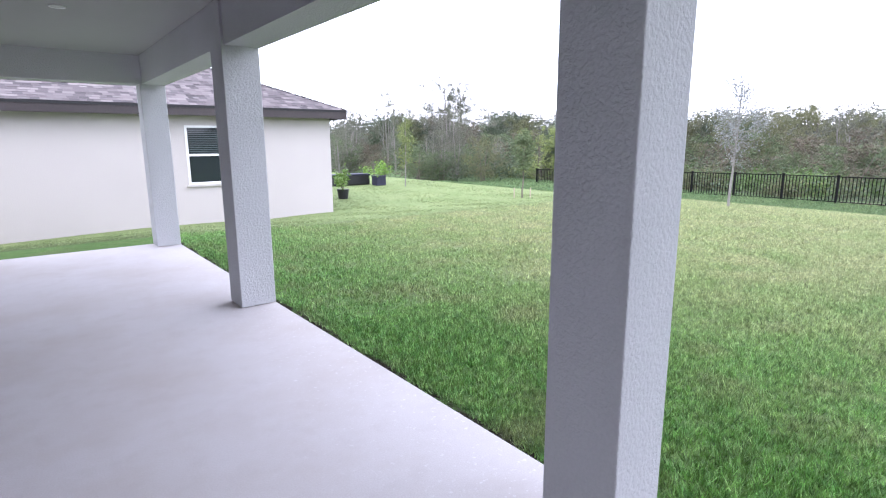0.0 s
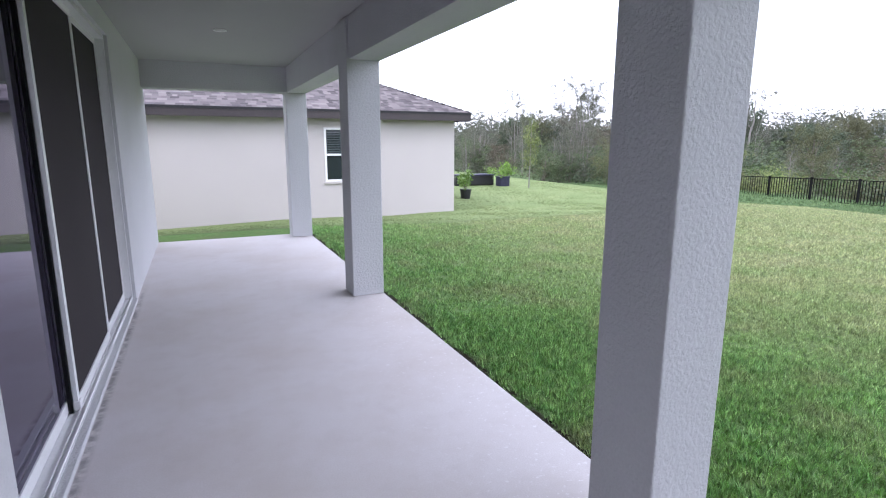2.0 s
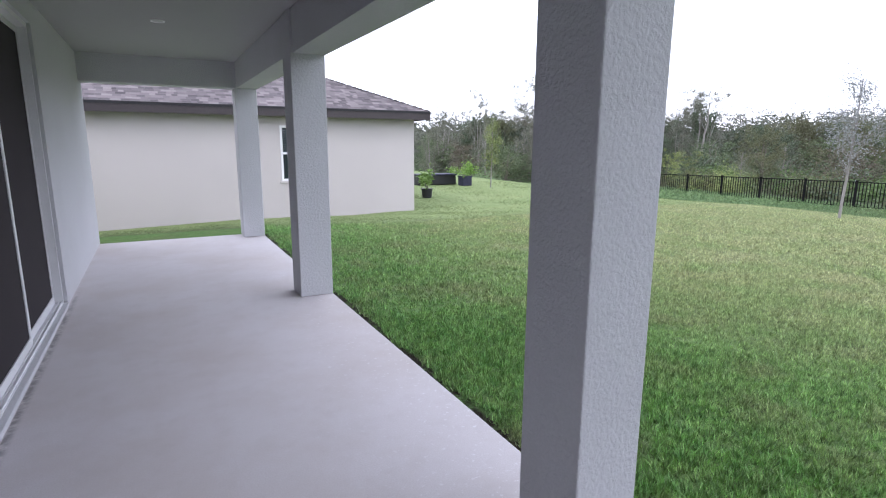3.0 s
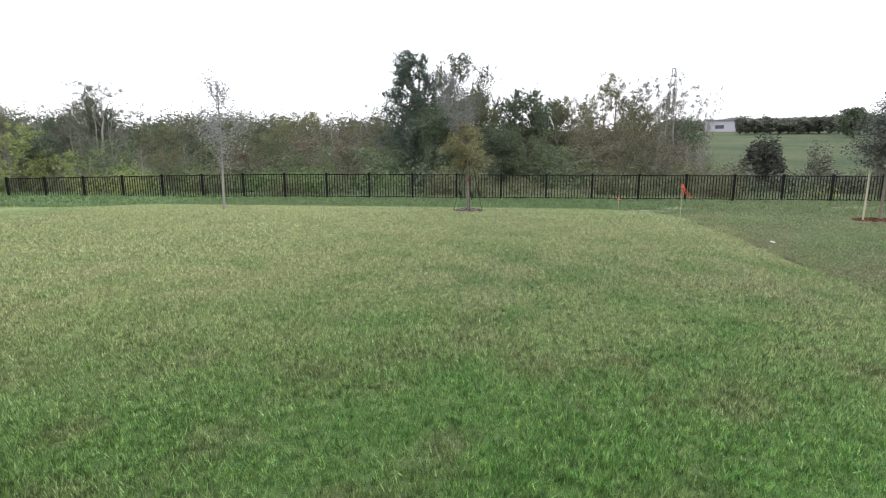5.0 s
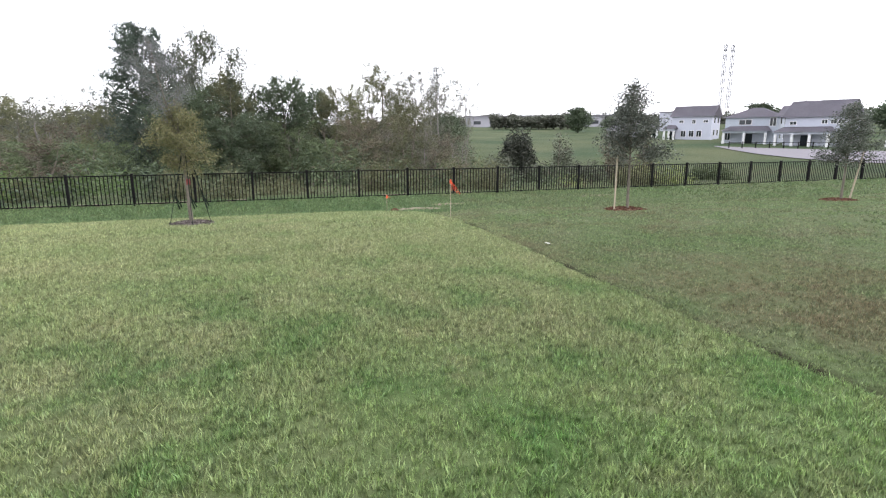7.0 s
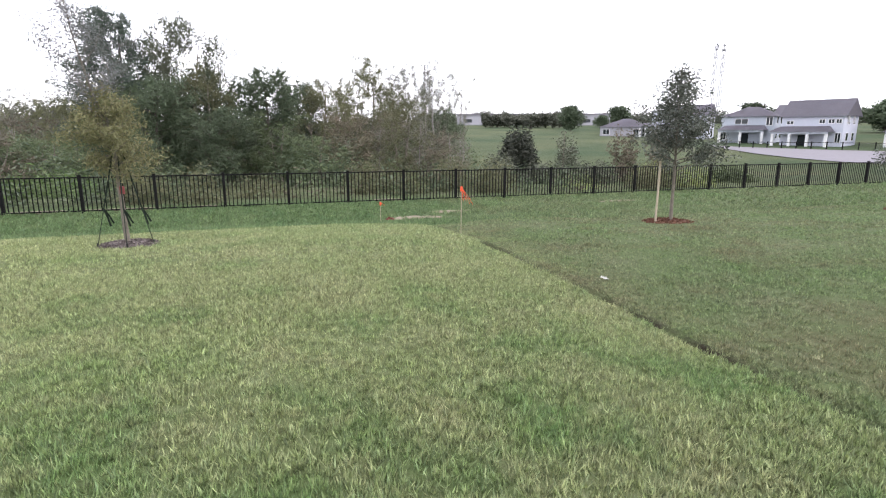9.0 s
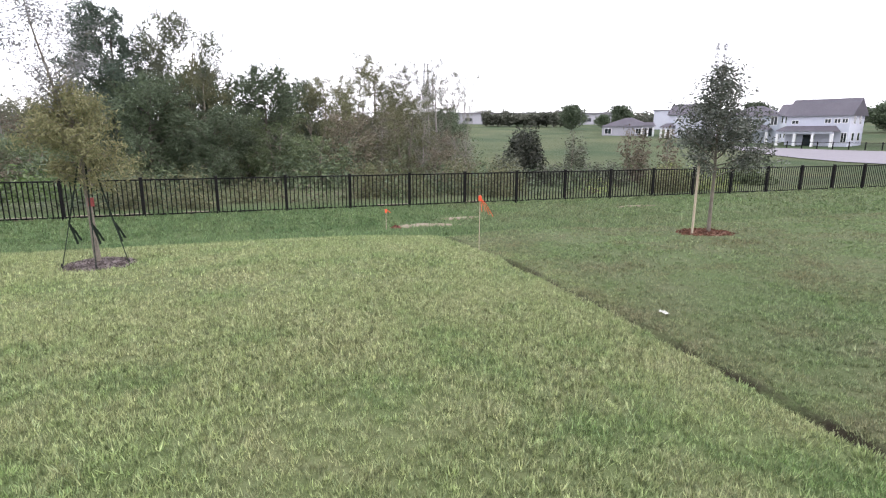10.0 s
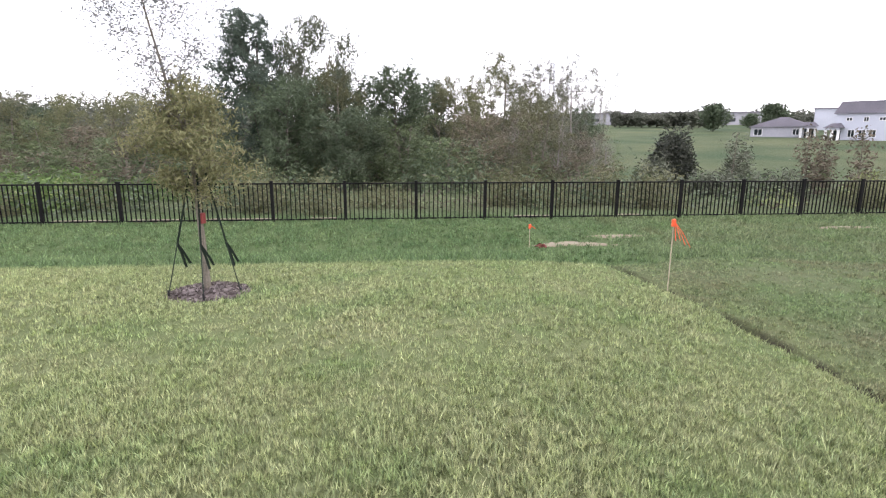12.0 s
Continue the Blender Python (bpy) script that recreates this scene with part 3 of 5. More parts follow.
# ---------------------------------------------------------------- the house next door
def neighbor_house():
    nb = thing("neighbor_house", "single-storey cream stucco house with brown hip roof", "house", (6.95, 14.0, -0.55))
    L, D, top = 22.0, 13.0, 2.83
    w0, w1, z0, z1 = -3.84, -2.86, 1.11, 2.54
    part("wall", boxed((-L, w0, 0, 0.2, -0.3, top), (w1, 0, 0, 0.2, -0.3, top), (w0, w1, 0, 0.2, -0.3, z0), (w0, w1, 0, 0.2, z1, top)), NEIGHBOR_WALL, nb)
    for side in ((-0.2, 0, 0.2, D, -0.3, top), (-L, -L + 0.2, 0.2, D, -0.3, top), (-L + 0.2, -0.2, D - 0.2, D, -0.3, top)):
        part("side_wall", boxed(side), NEIGHBOR_WALL, nb)
    o = 0.36
    part("soffit", boxed((-L - o + 0.02, o - 0.02, -o + 0.02, D + o - 0.02, top, top + 0.03)), FASCIA, nb)
    part("fascia", boxed((-L - o, o, -o, -o + 0.025, top - 0.07, top + 0.15), (o - 0.025, o, -o + 0.025, D + o, top - 0.07, top + 0.15), (-L - o, -L - o + 0.025, -o + 0.025, D + o, top - 0.07, top + 0.15)), FASCIA, nb, "brown metal fascia")
    part("drip_edge", boxed((-L - o - 0.012, o + 0.012, -o - 0.014, -o - 0.001, top + 0.11, top + 0.165), (o + 0.001, o + 0.014, -o, D + o, top + 0.11, top + 0.165)), DARK_PLASTIC, nb)
    bm = bmesh.new()
    k, half = 0.43, D / 2 + o
    zr = top + 0.16
    p = [bm.verts.new(c) for c in ((o, -o, zr), (o, D + o, zr), (-L - o, D + o, zr), (-L - o, -o, zr), (o - half, D / 2, zr + k * half), (-L - o + half, D / 2, zr + k * half))]
    for f in ((3, 0, 4, 5), (0, 1, 4), (1, 2, 5, 4), (2, 3, 5)):
        bm.faces.new([p[i] for i in f])
    roof = part("roof", bm, SHINGLE, nb, "brown-grey asphalt shingles")
    rng = np.random.default_rng(4)
    out, course, tilt = [], 0.145, math.hypot(1, k)
    for side in range(2):
        for i in range(int(half * tilt / course)):
            s0, s1 = i * course / tilt, (i + 1.12) * course / tilt
            u0, u1 = (-L - o + s0, o - s0) if side == 0 else (-o + s0, D + o - s0)
            u = u0 - rng.uniform(0, 0.2)
            while u < u1:
                w = rng.uniform(0.10, 0.24)
                a, b = max(u, u0), min(u + w - 0.006, u1)
                h = rng.uniform(0.006, 0.014)
                if b - a > 0.03:
                    quad = [(a, s0, h + 0.004), (b, s0, h + 0.004), (b, s1, 0.003), (a, s1, 0.003)]
                    out += [((q, -o + s, zr + k * s + e) if side == 0 else (o - s, q, zr + k * s + e)) for q, s, e in quad]
                u += w
    sh = part("roof_covering", cells("roof_covering", np.array(out), 4), SHINGLE, roof)
    tagged(sh, kind="stuff")
    win = part("window", boxed((w0, w1, 0.0, 0.05, z0, z0 + 0.055), (w0, w1, 0.0, 0.05, z1 - 0.055, z1), (w0, w0 + 0.055, 0.0, 0.05, z0 + 0.055, z1 - 0.055), (w1 - 0.055, w1, 0.0, 0.05, z0 + 0.055, z1 - 0.055), (w0 + 0.055, w1 - 0.055, 0.005, 0.05, (z0 + z1) / 2 - 0.025, (z0 + z1) / 2 + 0.03), m=Matrix.Translation((0, -0.022, 0))), WHITE, nb, "white single-hung window frame")
    mid = (z0 + z1) / 2
    part("pane", boxed((w0 + 0.055, w1 - 0.055, 0.02, 0.026, z0 + 0.055, mid - 0.025)), WINDOW_GLASS, win, "dark window glass")
    part("pane", boxed((w0 + 0.055, w1 - 0.055, 0.004, 0.008, mid + 0.03, z1 - 0.055)), WINDOW_GLASS, win, "dark window glass over blinds")
    part("blind", boxed(*[(w0 + 0.06, w1 - 0.06, -0.002, 0.003, mid + 0.04 + 0.045 * i, mid + 0.052 + 0.045 * i) for i in range(13)]), DARK_BLIND, win, "grey slatted blind")
    part("sill", boxed((w0 - 0.05, w1 + 0.05, -0.05, 0.03, z0 - 0.06, z0 - 0.003), bevel=0.008), NEIGHBOR_WALL, win)
    bm = boxed((-8.2, -8.1, -0.05, 0.0, 0.72, 0.8), bevel=0.008)
    part("hose_bib", bm, STEEL, nb, "small metal hose tap")
    return nb


neighbor_house()


# ---------------------------------------------------------------- trees
def make_tree(name, label, category, H, r0, clear, spread, limbs, leaves, leaf, leaf_mat, bark, seed, group="", profile=0.5, sigma=0.16, lean=0.03, rise=0.7, droop=0.0, tops=1.0, twigs=3, corners=4, inner=0.0, long=None):
    """A tapered trunk with limbs and twigs, and leaves in clumps round them. clear: height of the lowest limb; profile: where the
    crown is widest (0 low, 1 high)."""
    rng = np.random.default_rng(seed)
    tree = thing(name, label, category, group=group)
    bm = bmesh.new()
    steps = 7
    trunk, p, ang = [], Vector((0, 0, -0.05)), rng.uniform(0, 6.28)
    for i in range(steps + 1):
        trunk.append(p.copy())
        p = p + Vector((rng.normal(0, lean) * H / steps + math.cos(ang) * lean * 0.4, rng.normal(0, lean) * H / steps + math.sin(ang) * lean * 0.4, (H * tops + 0.05) / steps))
    tube(bm, trunk, [r0 * (1 - 0.9 * i / steps) ** 0.8 + 0.002 for i in range(steps + 1)], 8)
    spots = []
    turn = rng.uniform(0, 6.28)
    for i in range(limbs):
        f = (i + rng.uniform(0.1, 0.9)) / limbs
        h = clear + (H * 0.96 * tops - clear) * f
        k = min(h / (H * tops) * steps, steps - 0.01)
        a = trunk[int(k)].lerp(trunk[int(k) + 1], k - int(k))
        wide = max(0.15, 1 - abs(f - profile) ** 1.5 / max(profile, 1 - profile) ** 1.5 * 0.85)
        length = spread * wide * rng.uniform(0.6, 1.12)
        turn += 2.4 + rng.normal(0, 0.3)
        d = Vector((math.cos(turn), math.sin(turn), rise * rng.uniform(0.4, 1.3)))
        d.normalize()
        pts, q = [a.copy()], a.copy()
        for _ in range(4):
            d = (d + Vector(rng.normal(0, 0.16, 3)) + Vector((0, 0, 0.06 - droop * 0.25))).normalized()
            q = q + d * length / 4
            pts.append(q.copy())
        rb = max(r0 * 0.42 * (1 - 0.8 * f), 0.004)
        tube(bm, pts, [rb * (1 - 0.21 * j) for j in range(5)], 5)
        spots += [(pt, length) for pt in pts[2:]]
        for _ in range(twigs):
            s = pts[rng.integers(1, 5)]
            e = (d + Vector(rng.normal(0, 0.65, 3))).normalized() * length * rng.uniform(0.25, 0.5)
            tube(bm, [s, s + e * 0.5 + Vector(rng.normal(0, 0.02, 3)), s + e], [rb * 0.4, rb * 0.28, rb * 0.12], 4)
            spots += [(s + e, length), (s + e * 0.55, length)]
    spots += [(trunk[-1], spread * 0.5)]
    part("trunk", bm, bark, tree)
    weights = np.array([s[1] for s in spots]) ** 1.2
    pick = rng.choice(len(spots), leaves, p=weights / weights.sum())
    base = np.array([spots[i][0] for i in pick])
    d = rng.normal(size=(leaves, 3))
    q = rng.uniform(0, 1, leaves) ** 0.45
    d *= (q / np.linalg.norm(d, axis=1))[:, None]
    c = base + d * sigma * 2.1 * spread * np.array([1, 1, 0.8])
    keep = c[:, 2] > clear * 0.55
    c, leaf = c[keep], leaf * (1 + inner * (1 - q[keep]) ** 0.7)
    part("crown", leaf_mesh("crown", c, leaf, rng, leaf_mat, droop=droop, corners=corners, long=long or (2.6 if H < 4.5 else 1.7)), leaf_mat, tree)
    return tree


def put(tree, x, y, turn=0.0, scale=1.0, up=None, sink=0.03):
    """Moves a tree to its place on the ground."""
    tree.matrix_world = Matrix.Translation((x, y, gz(x, y) - sink)) @ Matrix.Rotation(turn, 4, "Z") @ Matrix.Diagonal((scale, scale, up or scale, 1))
    return tree


def mulch_bed(x, y, r, material, label, seed):
    """A low ring of bark chips."""
    rng = np.random.default_rng(seed)
    bed = thing("mulch_bed", label, "mulch", (x, y, gz(x, y)))
    bm = bmesh.new()
    n = 26
    mid = bm.verts.new((0, 0, 0.05))
    rims = []
    for q, h in ((0.55, 0.045), (1.0, -0.03)):
        rims.append([bm.verts.new((r * q * math.cos(2 * math.pi * k / n) * (1 + 0.06 * rng.normal()), r * q * math.sin(2 * math.pi * k / n) * (1 + 0.06 * rng.normal()), h)) for k in range(n)])
    for k in range(n):
        bm.faces.new((mid, rims[0][k], rims[0][(k + 1) % n]))
        bm.faces.new((rims[0][k], rims[1][k], rims[1][(k + 1) % n], rims[0][(k + 1) % n]))
    part("mound", bm, material, bed)
    m = 900
    a, q = rng.uniform(0, 6.28, m), np.sqrt(rng.uniform(0, 1.1, m))
    c = np.stack([np.cos(a) * q * r, np.sin(a) * q * r, 0.055 - 0.06 * q ** 2 + rng.uniform(0, 0.02, m)], 1)
    tagged(part("bark_litter", leaf_mesh("bark_litter", c, 0.028, rng, material, long=2.2), material, bed), kind="stuff")
    return bed


def cloth_strip(pts, width, thick=0.002):
    """A thin band along points, with its width sideways."""
    bm = bmesh.new()
    rows = []
    for i, p in enumerate(pts):
        d = (pts[min(i + 1, len(pts) - 1)] - pts[max(i - 1, 0)]).normalized()
        s = d.cross(Vector((1.0, 0.25, 0.1))).normalized() * width / 2
        rows.append((bm.verts.new(p - s), bm.verts.new(p + s)))
    for a, b in zip(rows, rows[1:]):
        bm.faces.new((a[0], a[1], b[1], b[0]))
    bmesh.ops.solidify(bm, geom=list(bm.faces), thickness=thick)
    return bm


def guy_straps(x, y, feet, name="tree_tie"):
    """Webbing straps from the trunk to pegs round a young tree, with loose tails."""
    tie = thing(name, "dark green webbing tree ties with loose tails pegged round the trunk", "tree tie", (x, y, gz(x, y)))
    for fx, fy in feet:
        foot = Vector((fx, fy, gz(x + fx, y + fy) - gz(x, y) + 0.02))
        top = Vector((foot.x * 0.2, foot.y * 0.2, 1.35))
        knot = foot.lerp(top, 0.42)
        part("cord", tube(bmesh.new(), [foot, knot], [0.006, 0.006], 5), STRAP, tie)
        part("strap", cloth_strip([knot, knot.lerp(top, 0.5), top], 0.02), STRAP, tie)
        part("tail", cloth_strip([knot, knot + Vector((0.02, -0.03, -0.12)), knot + Vector((0.03, -0.06, -0.27))], 0.026), STRAP, tie)
        part("tail", cloth_strip([knot, knot + Vector((0.02, -0.05, -0.10)), knot + Vector((0.05, -0.10, -0.23))], 0.024), STRAP, tie)
        part("peg", tube(bmesh.new(), [foot + Vector((0, 0, -0.1)), foot + Vector((0, 0, 0.05))], [0.01, 0.012], 6), DARK_PLASTIC, tie)
    return tie


# the tied young tree on the lawn: dense olive crown below, a thin sparse leader above
T1 = (15.72, 0.01)
put(make_tree("young_tree", "young staked tree with olive crown and sparse leader", "tree", 2.4, 0.042, 1.12, 0.50, 42, 11000, 0.014, LEAF_TAWNY, BARK, 11, profile=0.4, sigma=0.14, lean=0.03, rise=0.7, droop=0.75, twigs=9, long=4.6), *T1)
lead = make_tree("leader_branch", "", "", 1.75, 0.016, 0.1, 0.72, 32, 6500, 0.0135, LEAF_THIN, BARK, 12, profile=0.3, sigma=0.11, lean=0.05, rise=0.8, twigs=6)
for o in list(lead.children):
    o.parent = bpy.data.objects["young_tree"]
    o.matrix_local = Matrix.Translation((0.0, 0.12, 1.85)) @ Matrix.Rotation(radians(-7), 4, "X")
    o.name = "leader" if o.name.startswith("trunk") else "leader_crown"
bpy.data.objects.remove(lead)
mulch_bed(*T1, 0.42, GREY_MULCH, "grey bark mulch ring round the young tree", 21)
guy_straps(*T1, [(-0.12, 0.38), (-0.05, -0.36), (-0.32, -0.05)])
_band = thing("trunk_ribbon", "red ribbon wrapped round a tree trunk", "ribbon", (T1[0], T1[1], gz(*T1) + 0.84))
part("wrap", tube(bmesh.new(), [Vector((0, 0, -0.05)), Vector((0, 0, 0.06))], [0.037, 0.035], 12), RED, _band)


def stake(x, y, h, lean_x=0.0, lean_y=0.0, label="pale wooden stake beside a young tree"):
    s = thing("wooden_stake", label, "stake", (x, y, gz(x, y) - 0.1), "tree stakes")
    part("post", boxed((-0.017, 0.017, -0.017, 0.017, 0, h + 0.1), bevel=0.003, m=Matrix.Rotation(lean_x, 4, "X") @ Matrix.Rotation(lean_y, 4, "Y")), LATH, s)
    return s


oak = make_tree("young_oak_tree", "young oak with a dense dark grey-green oval crown", "tree", 3.25, 0.036, 1.15, 0.86, 46, 11500, 0.026, LEAF_OAK, BARK, 31, group="young oaks on the next lot", profile=0.12, sigma=0.10, lean=0.02, rise=0.75, twigs=6)
T2 = (15.97, -10.32)
put(oak, *T2)
mulch_bed(*T2, 0.55, RED_MULCH, "red-brown mulch ring round the young oak", 22)
stake(T2[0] + 0.02, T2[1] + 0.38, 1.45)
T3 = (15.6, -17.3)
copy_thing(oak, Matrix.Translation((T3[0], T3[1], gz(*T3) - 0.03)) @ Matrix.Rotation(2.1, 4, "Z") @ Matrix.Diagonal((0.95, 0.95, 0.86, 1)))
mulch_bed(*T3, 0.5, RED_MULCH, "red-brown mulch ring round the small oak", 23)
stake(T3[0], T3[1] - 0.32, 1.5, 0.2)
put(make_tree("slender_young_tree", "slender young tree with thin pale sparse foliage", "tree", 4.1, 0.036, 1.1, 0.95, 34, 3600, 0.023, LEAF_PALE, PALE_BARK, 41, profile=0.5, sigma=0.14, lean=0.02, rise=1.1, tops=0.82, twigs=5), 15.0, 6.45)
T5 = (14.0, 13.2)
put(make_tree("young_tree", "small young tree with thin green foliage on stakes", "tree", 2.4, 0.03, 0.9, 0.5, 20, 2600, 0.035, LEAF_MID, BARK, 42, profile=0.4, sigma=0.2), *T5)
stake(T5[0] - 0.1, T5[1] + 0.3, 0.35, label="short stake beside a young tree")
stake(T5[0] + 0.1, T5[1] - 0.3, 0.35, label="short stake beside a young tree")
put(make_tree("young_tree", "narrow young tree with green foliage", "tree", 3.2, 0.03, 0.9, 0.55, 22, 1300, 0.04, LEAF_YELLOW, PALE_BARK, 43, profile=0.4, sigma=0.2), 13.8, 20.4)


def pot_plant(x, y):
    pot = thing("potted_plant", "black nursery pot with a light green leafy shrub", "potted plant", (x, y, gz(x, y)))
    bm = bmesh.new()
    tube(bm, [Vector((0, 0, z)) for z in (0, 0.36, 0.36, 0.40, 0.40)], [0.19, 0.235, 0.255, 0.258, 0.22], 20)
    part("pot", bm, DARK_PLASTIC, pot, "black plastic nursery pot")
    rng = np.random.default_rng(6)
    bm = bmesh.new()
    tips = []
    for i in range(9):
        d = Vector((rng.normal(0, 0.25), rng.normal(0, 0.25), 0.45 + rng.uniform(0, 0.35)))
        tube(bm, [Vector((0, 0, 0.34)), Vector((0, 0, 0.34)) + d * 0.55 + Vector((0.02, 0, 0)), Vector((0, 0, 0.34)) + d], [0.012, 0.008, 0.004], 5)
        tips += [Vector((0, 0, 0.34)) + d * f for f in (0.6, 0.8, 1.0)]
    part("stems", bm, BARK, pot)
    c = np.array([tips[i] for i in rng.integers(0, len(tips), 420)]) + rng.normal(0, 0.09, (420, 3))
    part("leaves", leaf_mesh("leaves", c, 0.075, rng, LEAF_LIME), LEAF_LIME, pot, "fresh light green leaves")
    return pot


_pot = pot_plant(9.0, 17.3)
_pot.scale = (0.88, 0.88, 0.88)
_bin = thing("planter_bin", "square navy planter bin holding a leafy green shrub", "planter", (13.3, 21.9, gz(13.3, 21.9)))
part("body", boxed((-0.32, 0.32, -0.32, 0.32, 0, 0.56), bevel=0.05), NAVY, _bin)
part("rim", boxed((-0.34, 0.34, -0.34, 0.34, 0.53, 0.60), bevel=0.02), NAVY, _bin)
_rng = np.random.default_rng(26)
_stems, _tips = bmesh.new(), []
for _ in range(11):
    _d = Vector((_rng.normal(0, 0.4), _rng.normal(0, 0.3), 0.45 + _rng.uniform(0, 0.45)))
    tube(_stems, [Vector((0, 0, 0.5)), Vector((0, 0, 0.5)) + _d * 0.55 + Vector((0.03, 0, 0)), Vector((0, 0, 0.5)) + _d], [0.014, 0.009, 0.004], 5)
    _tips += [Vector((0, 0, 0.5)) + _d * f for f in (0.5, 0.75, 1.0)]
part("stems", _stems, BARK, _bin)
part("leaves", leaf_mesh("leaves", np.array([_tips[i] for i in _rng.integers(0, len(_tips), 600)]) + _rng.normal(0, 0.11, (600, 3)), 0.08, _rng, LEAF_LIME), LEAF_LIME, _bin, "fresh light green leaves")
_bin.scale = (0.78, 0.78, 0.78)
_box = thing("covered_planter", "low dark covered planter box on the lawn", "planter", (12.25, 22.9, gz(12.25, 22.9)))
part("body", boxed((-1.1, 0.95, -0.35, 0.35, 0, 0.50), bevel=0.07), DARK_PLASTIC, _box)
part("cover", boxed((-1.13, 0.98, -0.38, 0.38, 0.47, 0.54), bevel=0.025), NAVY, _box)


# ---------------------------------------------------------------- the survey flags and litter
def survey_flag(x, y, h, name, label, ribbon):
    s = thing(name, label, "marker stake", (x, y, gz(x, y)))
    part("lath", boxed((-0.004, 0.004, -0.0065, 0.0065, -0.1, h), bevel=0.0015), LATH, s)
    for a, b, w in ribbon:
        part("ribbon", cloth_strip([Vector((-0.01, 0, h - 0.03)), Vector((-0.03, a * 0.5, h - 0.03 + b * 0.42)), Vector((-0.05, a, h - 0.03 + b))], w), ORANGE, s, "bright orange ribbon")
    part("knot", boxed((-0.014, 0.014, -0.025, 0.025, h - 0.10, h - 0.01), bevel=0.006), ORANGE, s)
    return s


survey_flag(16.05, -5.52, 0.93, "survey_stake", "wooden survey stake with bright orange ribbon tails", [(-0.02, -0.24, 0.012), (-0.22, -0.33, 0.008), (-0.15, -0.30, 0.008), (0.02, 0.04, 0.015), (-0.08, -0.24, 0.010)])
survey_flag(20.5, -4.88, 0.55, "survey_stake", "thin wooden survey stake with a short orange ribbon", [(-0.10, -0.06, 0.015), (0.03, -0.05, 0.012)])


def rag(name, label, category, x, y, size, material, seed, lift=0.0):
    """A crumpled sheet lying in the grass."""
    rng = np.random.default_rng(seed)
    bm = bmesh.new()
    n = 6
    g = [[bm.verts.new(((i / n - 0.5) * size + rng.normal(0, size * 0.06), (j / n - 0.5) * size * 0.8 + rng.normal(0, size * 0.06), lift + 0.03 + abs(rng.normal(0, size * 0.16)))) for j in range(n + 1)] for i in range(n + 1)]
    for i in range(n):
        for j in range(n):
            if (i, j) not in ((0, 0), (n - 1, 0), (0, n - 1), (n - 1, n - 1)):
                bm.faces.new((g[i][j], g[i + 1][j], g[i + 1][j + 1], g[i][j + 1]))
    bmesh.ops.solidify(bm, geom=list(bm.faces), thickness=0.003)
    ob = part(name, bm, material)
    ob.location = (x, y, gz(x, y))
    return tagged(ob, label, category)


rag("paper_scrap", "crumpled white paper scrap lying in the grass", "litter", 12.02, -5.93, 0.085, PAPER, 1)
rag("paper_scrap", "small crumpled pale scrap lying in the sod edge", "litter", 10.25, -5.42, 0.10, PAPER, 2)
rag("red_marker_flag", "small red marker flag lying on bare sand", "marker", 20.45, -5.12, 0.24, RED, 3, 0.03)


def sand_patch(x, y, rx, ry, seed):
    rng = np.random.default_rng(seed)
    bm = bmesh.new()
    n = 40
    mid = bm.verts.new((x, y, gz(x, y) + 0.035))
    rims = []
    for q, e in ((0.6, 0.03), (1.0, -0.012)):
        ring = []
        for k in range(n):
            a = 2 * math.pi * k / n
            w = q * (1 + (0.22 * math.sin(3 * a + seed) + 0.14 * math.sin(7 * a + 2 * seed) + 0.06 * rng.normal()) * q)
            px, py = x + rx * w * math.cos(a), y + ry * w * math.sin(a)
            ring.append(bm.verts.new((px, py, gz(px, py) + e)))
        rims.append(ring)
    for k in range(n):
        bm.faces.new((mid, rims[0][k], rims[0][(k + 1) % n]))
        bm.faces.new((rims[0][k], rims[1][k], rims[1][(k + 1) % n], rims[0][(k + 1) % n]))
    return tagged(part("bare_soil", bm, SAND), "bare pale sandy patch in the turf", "bare soil", kind="structure")


sand_patch(20.9, -5.9, 0.22, 0.9, 1)
sand_patch(21.6, -7.2, 0.13, 0.7, 5)
sand_patch(22.2, -13.5, 0.12, 0.9, 7)


# ---------------------------------------------------------------- the fence
def fence_x(y):
    return 23.78 - 0.0138 * (y + 2.7)


def fence_top(y):
    return 0.24 - 0.25 * max(0.0, (y - 8) / 13) ** 1.2


